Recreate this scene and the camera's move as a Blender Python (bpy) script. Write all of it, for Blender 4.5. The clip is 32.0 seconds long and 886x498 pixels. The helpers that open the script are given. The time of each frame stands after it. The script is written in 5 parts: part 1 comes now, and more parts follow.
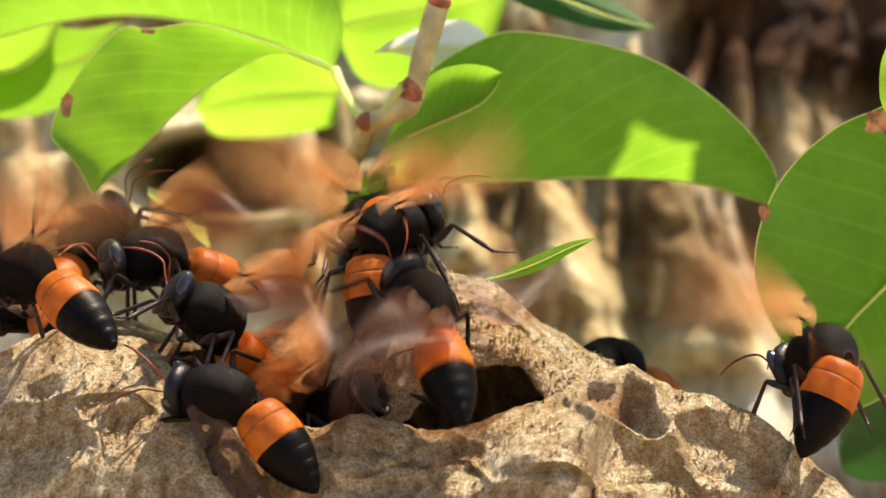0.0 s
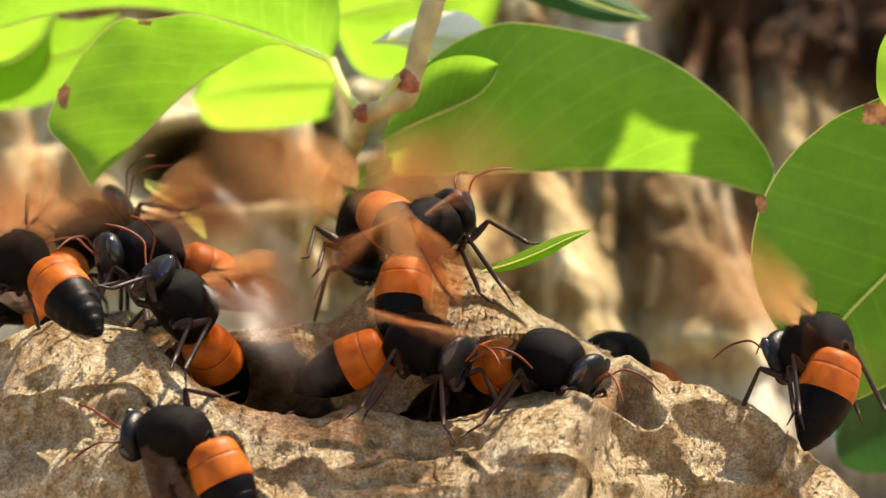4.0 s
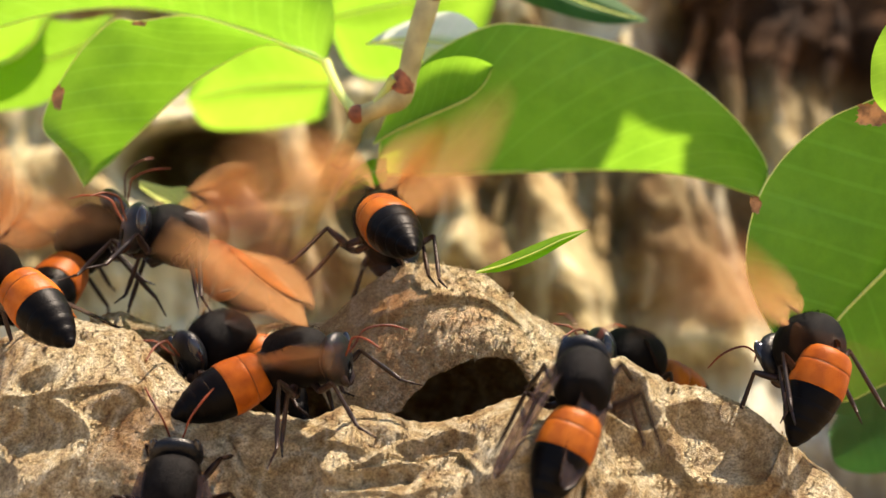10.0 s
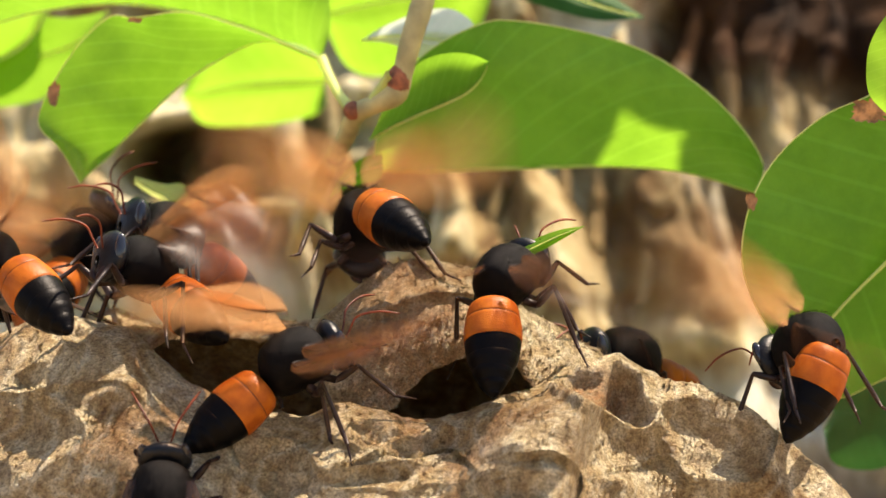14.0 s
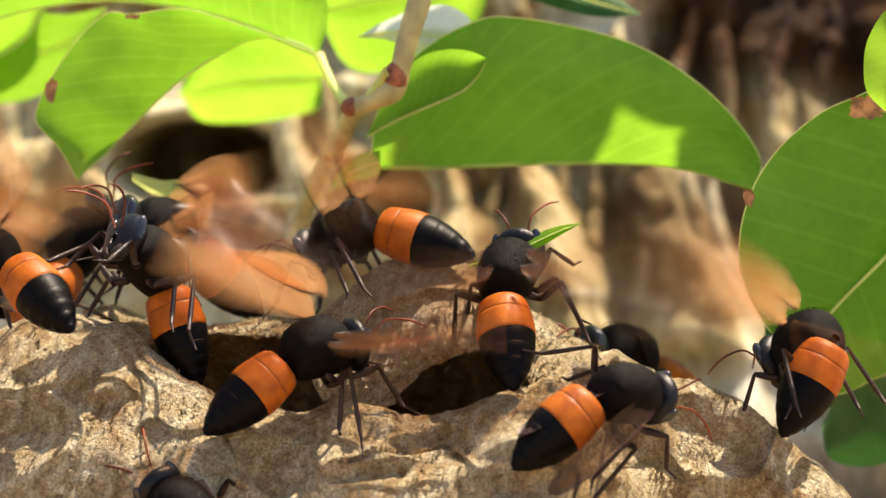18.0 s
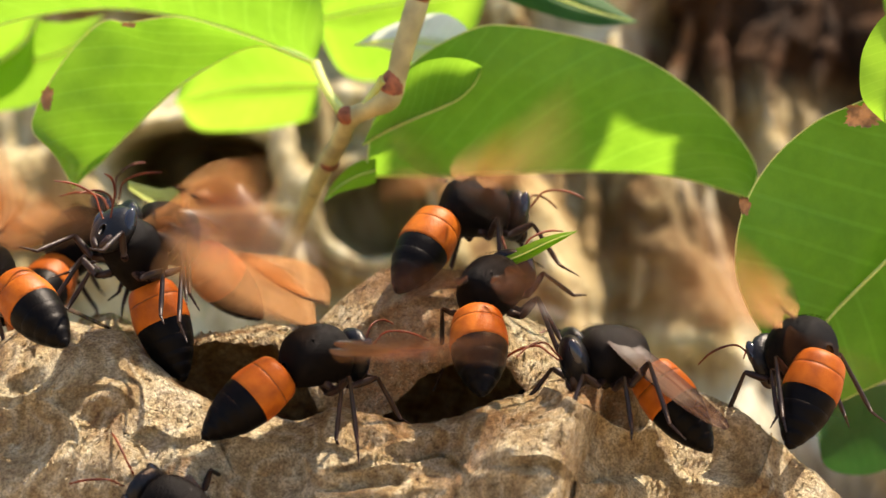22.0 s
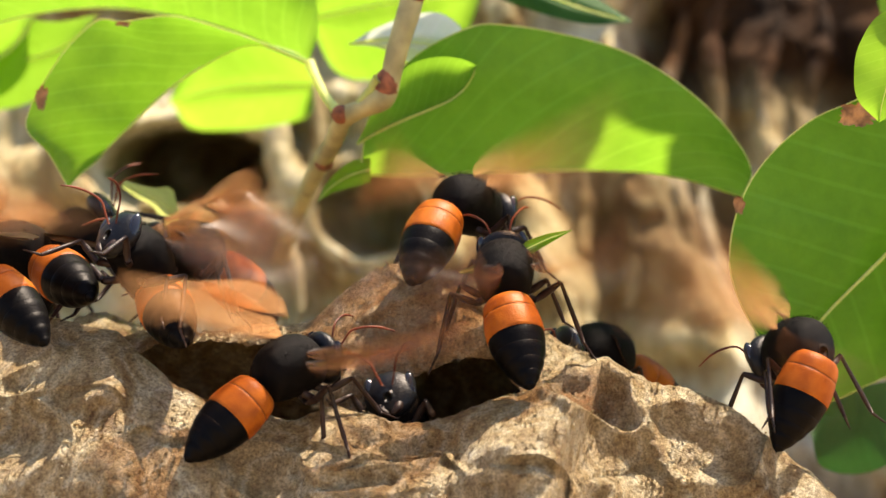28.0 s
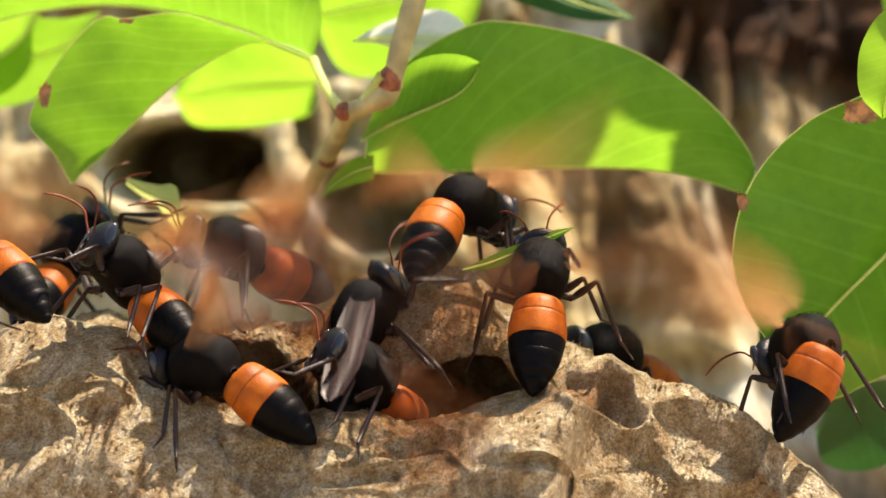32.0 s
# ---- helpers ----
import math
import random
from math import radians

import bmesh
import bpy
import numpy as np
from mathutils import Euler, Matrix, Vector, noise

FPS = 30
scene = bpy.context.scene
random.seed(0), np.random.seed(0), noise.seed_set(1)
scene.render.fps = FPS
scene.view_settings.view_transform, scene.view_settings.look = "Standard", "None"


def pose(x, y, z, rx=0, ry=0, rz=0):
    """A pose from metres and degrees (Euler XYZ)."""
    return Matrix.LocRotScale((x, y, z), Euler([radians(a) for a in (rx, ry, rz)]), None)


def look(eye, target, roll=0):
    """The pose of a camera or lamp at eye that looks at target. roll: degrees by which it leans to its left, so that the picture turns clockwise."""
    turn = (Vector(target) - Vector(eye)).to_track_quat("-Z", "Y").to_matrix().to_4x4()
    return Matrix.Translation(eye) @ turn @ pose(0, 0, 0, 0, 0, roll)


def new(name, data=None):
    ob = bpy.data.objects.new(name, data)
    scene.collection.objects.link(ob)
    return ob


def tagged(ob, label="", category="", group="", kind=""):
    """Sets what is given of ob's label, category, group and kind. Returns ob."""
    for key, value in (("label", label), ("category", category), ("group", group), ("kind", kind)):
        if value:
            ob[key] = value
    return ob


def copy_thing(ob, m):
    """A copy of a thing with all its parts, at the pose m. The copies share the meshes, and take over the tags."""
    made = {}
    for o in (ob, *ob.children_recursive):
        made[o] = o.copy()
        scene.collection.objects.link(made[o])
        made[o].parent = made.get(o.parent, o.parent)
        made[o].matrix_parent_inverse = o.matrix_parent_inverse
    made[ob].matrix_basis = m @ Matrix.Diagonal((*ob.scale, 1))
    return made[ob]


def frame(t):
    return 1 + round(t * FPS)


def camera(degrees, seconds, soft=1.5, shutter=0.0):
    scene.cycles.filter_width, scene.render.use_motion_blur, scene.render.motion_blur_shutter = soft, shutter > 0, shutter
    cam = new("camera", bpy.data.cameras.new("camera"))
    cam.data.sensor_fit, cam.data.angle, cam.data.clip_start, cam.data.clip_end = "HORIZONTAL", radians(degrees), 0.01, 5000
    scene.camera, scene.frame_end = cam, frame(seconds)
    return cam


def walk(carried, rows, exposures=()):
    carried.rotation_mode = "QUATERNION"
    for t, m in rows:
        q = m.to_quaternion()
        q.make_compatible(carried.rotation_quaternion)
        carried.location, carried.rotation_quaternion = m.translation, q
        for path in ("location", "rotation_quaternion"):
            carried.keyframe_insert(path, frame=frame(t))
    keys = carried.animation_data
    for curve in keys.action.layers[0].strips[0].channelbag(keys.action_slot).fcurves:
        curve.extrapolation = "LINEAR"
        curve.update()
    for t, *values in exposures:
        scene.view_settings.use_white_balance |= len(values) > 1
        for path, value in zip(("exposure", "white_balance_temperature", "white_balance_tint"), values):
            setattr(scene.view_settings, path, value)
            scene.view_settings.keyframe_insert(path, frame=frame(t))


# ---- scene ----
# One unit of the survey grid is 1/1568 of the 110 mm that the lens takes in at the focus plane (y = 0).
UNIT = 7.03e-5
FOCUS = 0.70
HIGH = 1.50
EYE = Vector((0.0, -FOCUS, HIGH))
# seconds, slow drift of the picture to the left and up, in grid units
DRIFT = [(0, 0, 0), (1, -1.5, -4.6), (2, -1.5, -6.1), (3, -1.5, -15.3), (3.5, -4.6, -15.3), (5.5, -6.1, -12.2), (6, -10.7, -7.7), (7, -13.8, -9.2), (8, -12.2, -13.8), (9, -15.3, -10.7), (10, -15.3, -13.8), (11, -18.4, -12.2), (12, -22.9, -9.1), (13, -22.9, -18.3), (14, -22.9, -19.9), (14.5, -21.4, -21.4), (16.5, -24.5, -30.6), (17, -27.5, -29), (18, -27.5, -26), (19, -27.6, -22.9), (20, -32.1, -15.3), (21, -33.7, -12.2), (22, -34.4, -11.5), (23, -35.2, -12.2), (24, -38.3, -10.7), (25, -38.3, -7.6), (25.5, -39, -12.2), (27.5, -45.9, -11.4), (28, -44.4, -13), (29, -41.3, -15.3), (30, -39.8, -16.8), (31, -40.5, -19.9), (32, -38.3, -18.3)]


def sway(t):
    ts = [r[0] for r in DRIFT]
    return np.interp(t, ts, [r[1] for r in DRIFT]), np.interp(t, ts, [r[2] for r in DRIFT])


def spot(u, v, d=0.0, t=0.0):
    """The place at grid u, v (right, down) seen from the eye at t, d metres behind the focus plane."""
    a, b = sway(t)
    s = UNIT * (FOCUS + d) / FOCUS
    return Vector(((u - a - 784) * s, d, HIGH + (441 - v + b) * s))


cam = camera(9.0, 32.0, shutter=1.0)
cam.data.dof.use_dof, cam.data.dof.focus_distance, cam.data.dof.aperture_fstop = True, 0.702, 24.0
walk(cam, [(t, look(EYE, (-a * UNIT, 0.0, HIGH + b * UNIT))) for t, a, b in DRIFT], exposures=((0, 1.40, 7150, 18), (32, 1.40, 7150, 18)))

# ---- light ----
SUN_TO = Vector((0.32, 0.20, 0.925)).normalized()
world = bpy.data.worlds.new("sky")
scene.world = world
world.use_nodes = True
nt = world.node_tree
sky = nt.nodes.new("ShaderNodeTexSky")
sky.sky_type, sky.sun_disc = "NISHITA", False
sky.sun_elevation = math.asin(SUN_TO.z)
sky.sun_rotation = math.atan2(SUN_TO.x, SUN_TO.y)
nt.nodes["Background"].inputs["Strength"].default_value = 0.115
nt.links.new(sky.outputs[0], nt.nodes["Background"].inputs["Color"])
sun = new("sun", bpy.data.lights.new("sun", "SUN"))
sun.data.energy, sun.data.angle, sun.data.color = 5.0, radians(0.5), (1.0, 0.90, 0.74)
sun.matrix_world = look(SUN_TO, (0, 0, 0))


# ---- materials ----
def mat(name):
    m = bpy.data.materials.new(name)
    m.use_nodes = True
    return m, m.node_tree.nodes, m.node_tree.links, m.node_tree.nodes["Principled BSDF"]


def node(nodes, kind, **kw):
    n = nodes.new(kind)
    for k, v in kw.items():
        n.inputs[k].default_value = v
    return n


def ramp(nodes, links, src, stops):
    r = nodes.new("ShaderNodeValToRGB")
    els = r.color_ramp.elements
    while len(els) < len(stops):
        els.new(0.5)
    for e, (p, c) in zip(els, stops):
        e.position, e.color = p, (*c, 1)
    links.new(src, r.inputs[0])
    return r


def mixed(nodes, links, fac, a, b, blend="MIX"):
    m = nodes.new("ShaderNodeMix")
    m.data_type, m.blend_type = "RGBA", blend
    for sock, val in ((m.inputs[0], fac), (m.inputs[6], a), (m.inputs[7], b)):
        if isinstance(val, (int, float)):
            sock.default_value = val
        elif isinstance(val, tuple):
            sock.default_value = (*val, 1)
        else:
            links.new(val, sock)
    return m.outputs[2]


def bump(nodes, links, bsdf, height, strength, dist):
    b = node(nodes, "ShaderNodeBump", Strength=strength, Distance=dist)
    links.new(height, b.inputs["Height"])
    links.new(b.outputs[0], bsdf.inputs["Normal"])


def nest_material():
    m, n, l, p = mat("nest_paper")
    tc = n.new("ShaderNodeTexCoord").outputs["Object"]
    big = node(n, "ShaderNodeTexNoise", Scale=70.0, Detail=7.0, Roughness=0.62, Distortion=1.6)
    fine = node(n, "ShaderNodeTexNoise", Scale=900.0, Detail=9.0, Roughness=0.72, Distortion=0.6)
    grit = node(n, "ShaderNodeTexNoise", Scale=2600.0, Detail=6.0, Roughness=0.75, Distortion=0.5)
    wave = node(n, "ShaderNodeTexWave", Scale=75.0, Distortion=14.0, Detail=5.0)
    wave.inputs["Detail Scale"].default_value = 1.8
    for t in (big, fine, grit, wave):
        l.new(tc, t.inputs["Vector"])
    # bands of chewed wood from several trees: rust, tan, straw, whitish
    c1 = ramp(n, l, big.outputs[0], [(0.28, (0.241, 0.122, 0.0469)), (0.39, (0.384, 0.259, 0.113)), (0.49, (0.536, 0.432, 0.239)), (0.60, (0.66, 0.592, 0.393)), (0.72, (0.83, 0.826, 0.694))])
    c2 = ramp(n, l, wave.outputs[0], [(0.0, (0.268, 0.15, 0.0609)), (0.20, (0.437, 0.329, 0.155)), (0.7, (0.59, 0.503, 0.31)), (1.0, (0.786, 0.761, 0.591))])
    c3 = mixed(n, l, 0.42, c1.outputs[0], c2.outputs[0])
    # red-brown pulp colour, which also paints the shade of the hollows
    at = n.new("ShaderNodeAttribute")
    at.attribute_name = "brown_tone"
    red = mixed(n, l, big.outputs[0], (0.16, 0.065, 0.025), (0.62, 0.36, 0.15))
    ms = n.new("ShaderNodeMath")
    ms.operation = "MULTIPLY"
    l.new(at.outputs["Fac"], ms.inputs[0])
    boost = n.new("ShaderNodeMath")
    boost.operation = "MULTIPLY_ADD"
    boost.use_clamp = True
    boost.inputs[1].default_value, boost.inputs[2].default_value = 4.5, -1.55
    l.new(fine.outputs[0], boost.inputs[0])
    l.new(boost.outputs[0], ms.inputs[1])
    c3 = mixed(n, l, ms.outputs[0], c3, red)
    c4 = ramp(n, l, fine.outputs[0], [(0.34, (0.40, 0.30, 0.21)), (0.45, (0.90, 0.85, 0.78)), (0.55, (1.05, 1.03, 1.0)), (0.66, (1.3, 1.28, 1.24))])
    col = mixed(n, l, 0.85, c3, c4.outputs[0], "MULTIPLY")
    c5 = ramp(n, l, grit.outputs[0], [(0.38, (0.42, 0.31, 0.21)), (0.47, (0.90, 0.86, 0.80)), (0.58, (1.45, 1.43, 1.38))])
    col = mixed(n, l, 0.8, col, c5.outputs[0], "MULTIPLY")
    l.new(col, p.inputs["Base Color"])
    p.inputs["Roughness"].default_value = 0.5
    p.inputs["Specular IOR Level"].default_value = 0.35
    h = mixed(n, l, 0.5, fine.outputs[0], grit.outputs[0])
    bump(n, l, p, h, 1.0, 0.0032)
    return m


def bark_material():
    m, n, l, p = mat("bark")
    tc = n.new("ShaderNodeTexCoord").outputs["Object"]
    mp = n.new("ShaderNodeMapping")
    mp.inputs["Scale"].default_value = (1.0, 1.0, 0.45)
    l.new(tc, mp.inputs["Vector"])
    big = node(n, "ShaderNodeTexNoise", Scale=38.0, Detail=6.0, Roughness=0.6, Distortion=1.5)
    fine = node(n, "ShaderNodeTexNoise", Scale=240.0, Detail=6.0, Roughness=0.65)
    l.new(mp.outputs[0], big.inputs["Vector"])
    l.new(mp.outputs[0], fine.inputs["Vector"])
    c1 = ramp(n, l, big.outputs[0], [(0.30, (0.10, 0.053, 0.02)), (0.40, (0.24, 0.175, 0.078)), (0.49, (0.395, 0.345, 0.19)), (0.62, (0.60, 0.575, 0.42))])
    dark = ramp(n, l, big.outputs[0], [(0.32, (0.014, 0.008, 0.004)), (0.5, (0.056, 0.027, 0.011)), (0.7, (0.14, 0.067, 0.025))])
    # darker bark high on the side of the trunk: x above 33 mm, z above 1.512 m, with a ragged edge
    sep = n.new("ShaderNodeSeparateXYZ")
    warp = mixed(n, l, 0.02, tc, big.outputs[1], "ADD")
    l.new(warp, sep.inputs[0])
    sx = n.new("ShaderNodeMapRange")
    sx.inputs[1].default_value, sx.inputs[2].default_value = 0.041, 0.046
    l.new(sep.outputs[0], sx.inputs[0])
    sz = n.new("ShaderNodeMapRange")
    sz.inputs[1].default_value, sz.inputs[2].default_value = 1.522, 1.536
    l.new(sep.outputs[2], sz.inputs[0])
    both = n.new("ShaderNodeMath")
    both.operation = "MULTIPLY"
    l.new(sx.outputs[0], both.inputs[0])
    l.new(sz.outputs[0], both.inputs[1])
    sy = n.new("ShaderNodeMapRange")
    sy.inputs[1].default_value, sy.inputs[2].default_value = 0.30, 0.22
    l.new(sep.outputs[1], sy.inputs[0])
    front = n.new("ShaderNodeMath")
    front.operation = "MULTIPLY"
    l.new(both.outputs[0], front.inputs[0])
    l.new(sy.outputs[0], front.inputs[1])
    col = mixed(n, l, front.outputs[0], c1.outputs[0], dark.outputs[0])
    # darker patches; inside the hollows they paint in the shade
    darker = n.new("ShaderNodeAttribute")
    darker.attribute_name = "darker"
    col = mixed(n, l, darker.outputs["Fac"], col, dark.outputs[0])
    # a pale weathered band low on the trunk
    lo = n.new("ShaderNodeMapRange")
    lo.inputs[1].default_value, lo.inputs[2].default_value = 1.493, 1.487
    l.new(sep.outputs[2], lo.inputs[0])
    ly = n.new("ShaderNodeMapRange")
    ly.inputs[1].default_value, ly.inputs[2].default_value = 1.470, 1.482
    l.new(sep.outputs[2], ly.inputs[0])
    lz = n.new("ShaderNodeMath")
    lz.operation = "MULTIPLY"
    l.new(lo.outputs[0], lz.inputs[0])
    l.new(ly.outputs[0], lz.inputs[1])
    lx = n.new("ShaderNodeMapRange")
    lx.inputs[1].default_value, lx.inputs[2].default_value = 0.020, 0.032
    l.new(sep.outputs[0], lx.inputs[0])
    band = n.new("ShaderNodeMath")
    band.operation = "MULTIPLY"
    l.new(lz.outputs[0], band.inputs[0])
    l.new(lx.outputs[0], band.inputs[1])
    col = mixed(n, l, band.outputs[0], col, mixed(n, l, big.outputs[0], (0.34, 0.34, 0.26), (0.58, 0.60, 0.52)))
    f = ramp(n, l, fine.outputs[0], [(0.3, (0.5, 0.45, 0.4)), (0.6, (1.05, 1.0, 0.95))])
    # long streaks of cream and rust down the folds
    ms = n.new("ShaderNodeMapping")
    ms.inputs["Scale"].default_value = (1.0, 1.0, 0.10)
    l.new(tc, ms.inputs["Vector"])
    streak = node(n, "ShaderNodeTexNoise", Scale=130.0, Detail=4.0, Roughness=0.6, Distortion=0.8)
    l.new(ms.outputs[0], streak.inputs["Vector"])
    sc = ramp(n, l, streak.outputs[0], [(0.36, (0.64, 0.53, 0.42)), (0.47, (0.95, 0.93, 0.88)), (0.60, (1.22, 1.25, 1.26))])
    col = mixed(n, l, 0.8, col, sc.outputs[0], "MULTIPLY")
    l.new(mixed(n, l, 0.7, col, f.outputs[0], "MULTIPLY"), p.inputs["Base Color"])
    p.inputs["Roughness"].default_value = 0.85
    p.inputs["Specular IOR Level"].default_value = 0.15
    bump(n, l, p, fine.outputs[0], 0.8, 0.003)
    return m


def leaf_material(name, low, high, through_low, through_high, share=0.55, rough=0.38):
    m, n, l, p = mat(name)
    uv = n.new("ShaderNodeUVMap")
    uv.uv_map = "blade"
    sep = n.new("ShaderNodeSeparateXYZ")
    l.new(uv.outputs[0], sep.inputs[0])
    tc = n.new("ShaderNodeTexCoord").outputs["Object"]
    big = node(n, "ShaderNodeTexNoise", Scale=70.0, Detail=4.0)
    fine = node(n, "ShaderNodeTexNoise", Scale=1400.0, Detail=3.0)
    l.new(tc, big.inputs["Vector"])
    l.new(tc, fine.inputs["Vector"])
    # slanted side veins: along the blade plus a share of the distance from the rib
    off = n.new("ShaderNodeMath")
    off.operation = "SUBTRACT"
    off.inputs[1].default_value = 0.5
    l.new(sep.outputs[1], off.inputs[0])
    ab = n.new("ShaderNodeMath")
    ab.operation = "ABSOLUTE"
    l.new(off.outputs[0], ab.inputs[0])
    along = n.new("ShaderNodeMath")
    along.operation = "MULTIPLY_ADD"
    along.inputs[1].default_value = -0.25
    l.new(ab.outputs[0], along.inputs[0])
    l.new(sep.outputs[0], along.inputs[2])
    comb = n.new("ShaderNodeCombineXYZ")
    l.new(along.outputs[0], comb.inputs[0])
    wave = node(n, "ShaderNodeTexWave", Scale=4.6, Distortion=1.4, Detail=2.0)
    l.new(comb.outputs[0], wave.inputs["Vector"])
    vein = ramp(n, l, wave.outputs[0], [(0.90, (0, 0, 0)), (0.99, (1, 1, 1))])
    mid = node(n, "ShaderNodeTexNoise", Scale=420.0, Detail=5.0, Roughness=0.65)
    l.new(tc, mid.inputs["Vector"])
    mott = ramp(n, l, mixed(n, l, 0.35, big.outputs[0], mid.outputs[0]), [(0.38, (0, 0, 0)), (0.62, (1, 1, 1))]).outputs[0]
    base = mixed(n, l, mott, low, high)
    base = mixed(n, l, 0.13, base, mixed(n, l, vein.outputs[0], base, tuple(min(1, c * 1.7 + 0.02) for c in high)))
    l.new(base, p.inputs["Base Color"])
    p.inputs["Roughness"].default_value = rough
    p.inputs["Specular IOR Level"].default_value = 0.25
    tr = n.new("ShaderNodeBsdfTranslucent")
    tcol = mixed(n, l, mott, through_low, through_high)
    l.new(mixed(n, l, 0.14, tcol, mixed(n, l, vein.outputs[0], tcol, tuple(min(1, c * 1.3 + 0.03) for c in through_high))), tr.inputs[0])
    ms = n.new("ShaderNodeMixShader")
    ms.inputs[0].default_value = share
    l.new(p.outputs[0], ms.inputs[1])
    l.new(tr.outputs[0], ms.inputs[2])
    l.new(ms.outputs[0], n["Material Output"].inputs[0])
    h = mixed(n, l, 0.5, vein.outputs[0], fine.outputs[0])
    bump(n, l, p, h, 0.35, 0.0003)
    return m


def body_material(name, low, high, rough, scale=900.0, bumpy=0.25, spec=0.5):
    m, n, l, p = mat(name)
    tc = n.new("ShaderNodeTexCoord").outputs["Object"]
    a = node(n, "ShaderNodeTexNoise", Scale=scale * 0.3, Detail=3.0)
    b = node(n, "ShaderNodeTexNoise", Scale=scale * 4, Detail=3.0)
    l.new(tc, a.inputs["Vector"])
    l.new(tc, b.inputs["Vector"])
    r = ramp(n, l, a.outputs[0], [(0.35, low), (0.65, high)])
    l.new(r.outputs[0], p.inputs["Base Color"])
    p.inputs["Roughness"].default_value = rough
    p.inputs["Specular IOR Level"].default_value = spec
    bump(n, l, p, b.outputs[0], bumpy, 0.0002)
    return m


def wing_material():
    m, n, l, p = mat("wing_membrane")
    uv = n.new("ShaderNodeUVMap")
    uv.uv_map = "blade"
    tc = n.new("ShaderNodeTexCoord").outputs["Object"]
    # long veins that fan out from the root, and a few cross veins
    mp = n.new("ShaderNodeMapping")
    mp.inputs["Scale"].default_value = (0.35, 1.0, 1.0)
    mp.inputs["Rotation"].default_value = (0, 0, 0.25)
    l.new(uv.outputs[0], mp.inputs["Vector"])
    wv = node(n, "ShaderNodeTexWave", Scale=1.5, Distortion=1.6, Detail=1.0)
    wv.bands_direction = "Y"
    l.new(mp.outputs[0], wv.inputs["Vector"])
    vein = ramp(n, l, wv.outputs[0], [(0.93, (0, 0, 0)), (0.985, (0.75, 0.75, 0.75))])
    nz = node(n, "ShaderNodeTexNoise", Scale=400.0, Detail=2.0)
    l.new(tc, nz.inputs["Vector"])
    amber = mixed(n, l, nz.outputs[0], (0.52, 0.22, 0.06), (0.68, 0.36, 0.15))
    col = mixed(n, l, vein.outputs[0], amber, (0.10, 0.035, 0.012))
    l.new(mixed(n, l, vein.outputs[0], (0.13, 0.065, 0.04), (0.04, 0.015, 0.008)), p.inputs["Base Color"])
    p.inputs["Roughness"].default_value = 0.28
    p.inputs["Specular IOR Level"].default_value = 0.7
    tr = n.new("ShaderNodeBsdfTranslucent")
    l.new(mixed(n, l, vein.outputs[0], mixed(n, l, nz.outputs[0], (0.71, 0.31, 0.105), (0.89, 0.52, 0.25)), (0.16, 0.05, 0.02)), tr.inputs[0])
    tp = n.new("ShaderNodeBsdfTransparent")
    l.new(mixed(n, l, 0.5, (1.0, 0.85, 0.7), col), tp.inputs[0])
    m1 = n.new("ShaderNodeMixShader")
    m1.inputs[0].default_value = 0.65
    l.new(p.outputs[0], m1.inputs[1])
    l.new(tr.outputs[0], m1.inputs[2])
    m2 = n.new("ShaderNodeMixShader")
    m2.inputs[0].default_value = 0.66
    l.new(m1.outputs[0], m2.inputs[1])
    l.new(tp.outputs[0], m2.inputs[2])
    l.new(m2.outputs[0], n["Material Output"].inputs[0])
    return m


def smoky_material():
    """Folded wings: smoky, glossy, half see-through."""
    m, n, l, p = mat("wing_folded")
    tc = n.new("ShaderNodeTexCoord").outputs["Object"]
    mp = n.new("ShaderNodeMapping")
    mp.inputs["Scale"].default_value = (900, 60, 300)
    l.new(tc, mp.inputs["Vector"])
    nz = node(n, "ShaderNodeTexNoise", Scale=1.0, Detail=4.0)
    l.new(mp.outputs[0], nz.inputs["Vector"])
    r = ramp(n, l, nz.outputs[0], [(0.38, (0.014, 0.007, 0.005)), (0.55, (0.036, 0.019, 0.014)), (0.7, (0.09, 0.055, 0.045))])
    l.new(r.outputs[0], p.inputs["Base Color"])
    p.inputs["Roughness"].default_value = 0.42
    p.inputs["Specular IOR Level"].default_value = 0.22
    bump(n, l, p, nz.outputs[0], 0.4, 0.0003)
    tp = n.new("ShaderNodeBsdfTransparent")
    tp.inputs[0].default_value = (0.75, 0.6, 0.5, 1)
    ms = n.new("ShaderNodeMixShader")
    ms.inputs[0].default_value = 0.30
    l.new(p.outputs[0], ms.inputs[1])
    l.new(tp.outputs[0], ms.inputs[2])
    l.new(ms.outputs[0], n["Material Output"].inputs[0])
    return m


def plain(name, col, rough=0.6, scale=400.0, vary=0.35):
    low = tuple(c * (1 - vary) for c in col)
    return body_material(name, low, col, rough, scale, 0.3)


NEST = nest_material()
BARK = bark_material()
LEAF = leaf_material("leaf_green", (0.054, 0.19, 0.013), (0.092, 0.275, 0.021), (0.19, 0.415, 0.022), (0.255, 0.505, 0.032), 0.45)
# the leaf green darkened: shade is put into the colour
LEAF_SHADED = leaf_material("leaf_shaded", (0.018, 0.07, 0.014), (0.03, 0.10, 0.02), (0.03, 0.14, 0.02), (0.05, 0.2, 0.03), 0.3, 0.65)
LEAF_BRIGHT = leaf_material("leaf_young", (0.095, 0.235, 0.012), (0.135, 0.30, 0.02), (0.205, 0.43, 0.024), (0.28, 0.51, 0.036), 0.66)
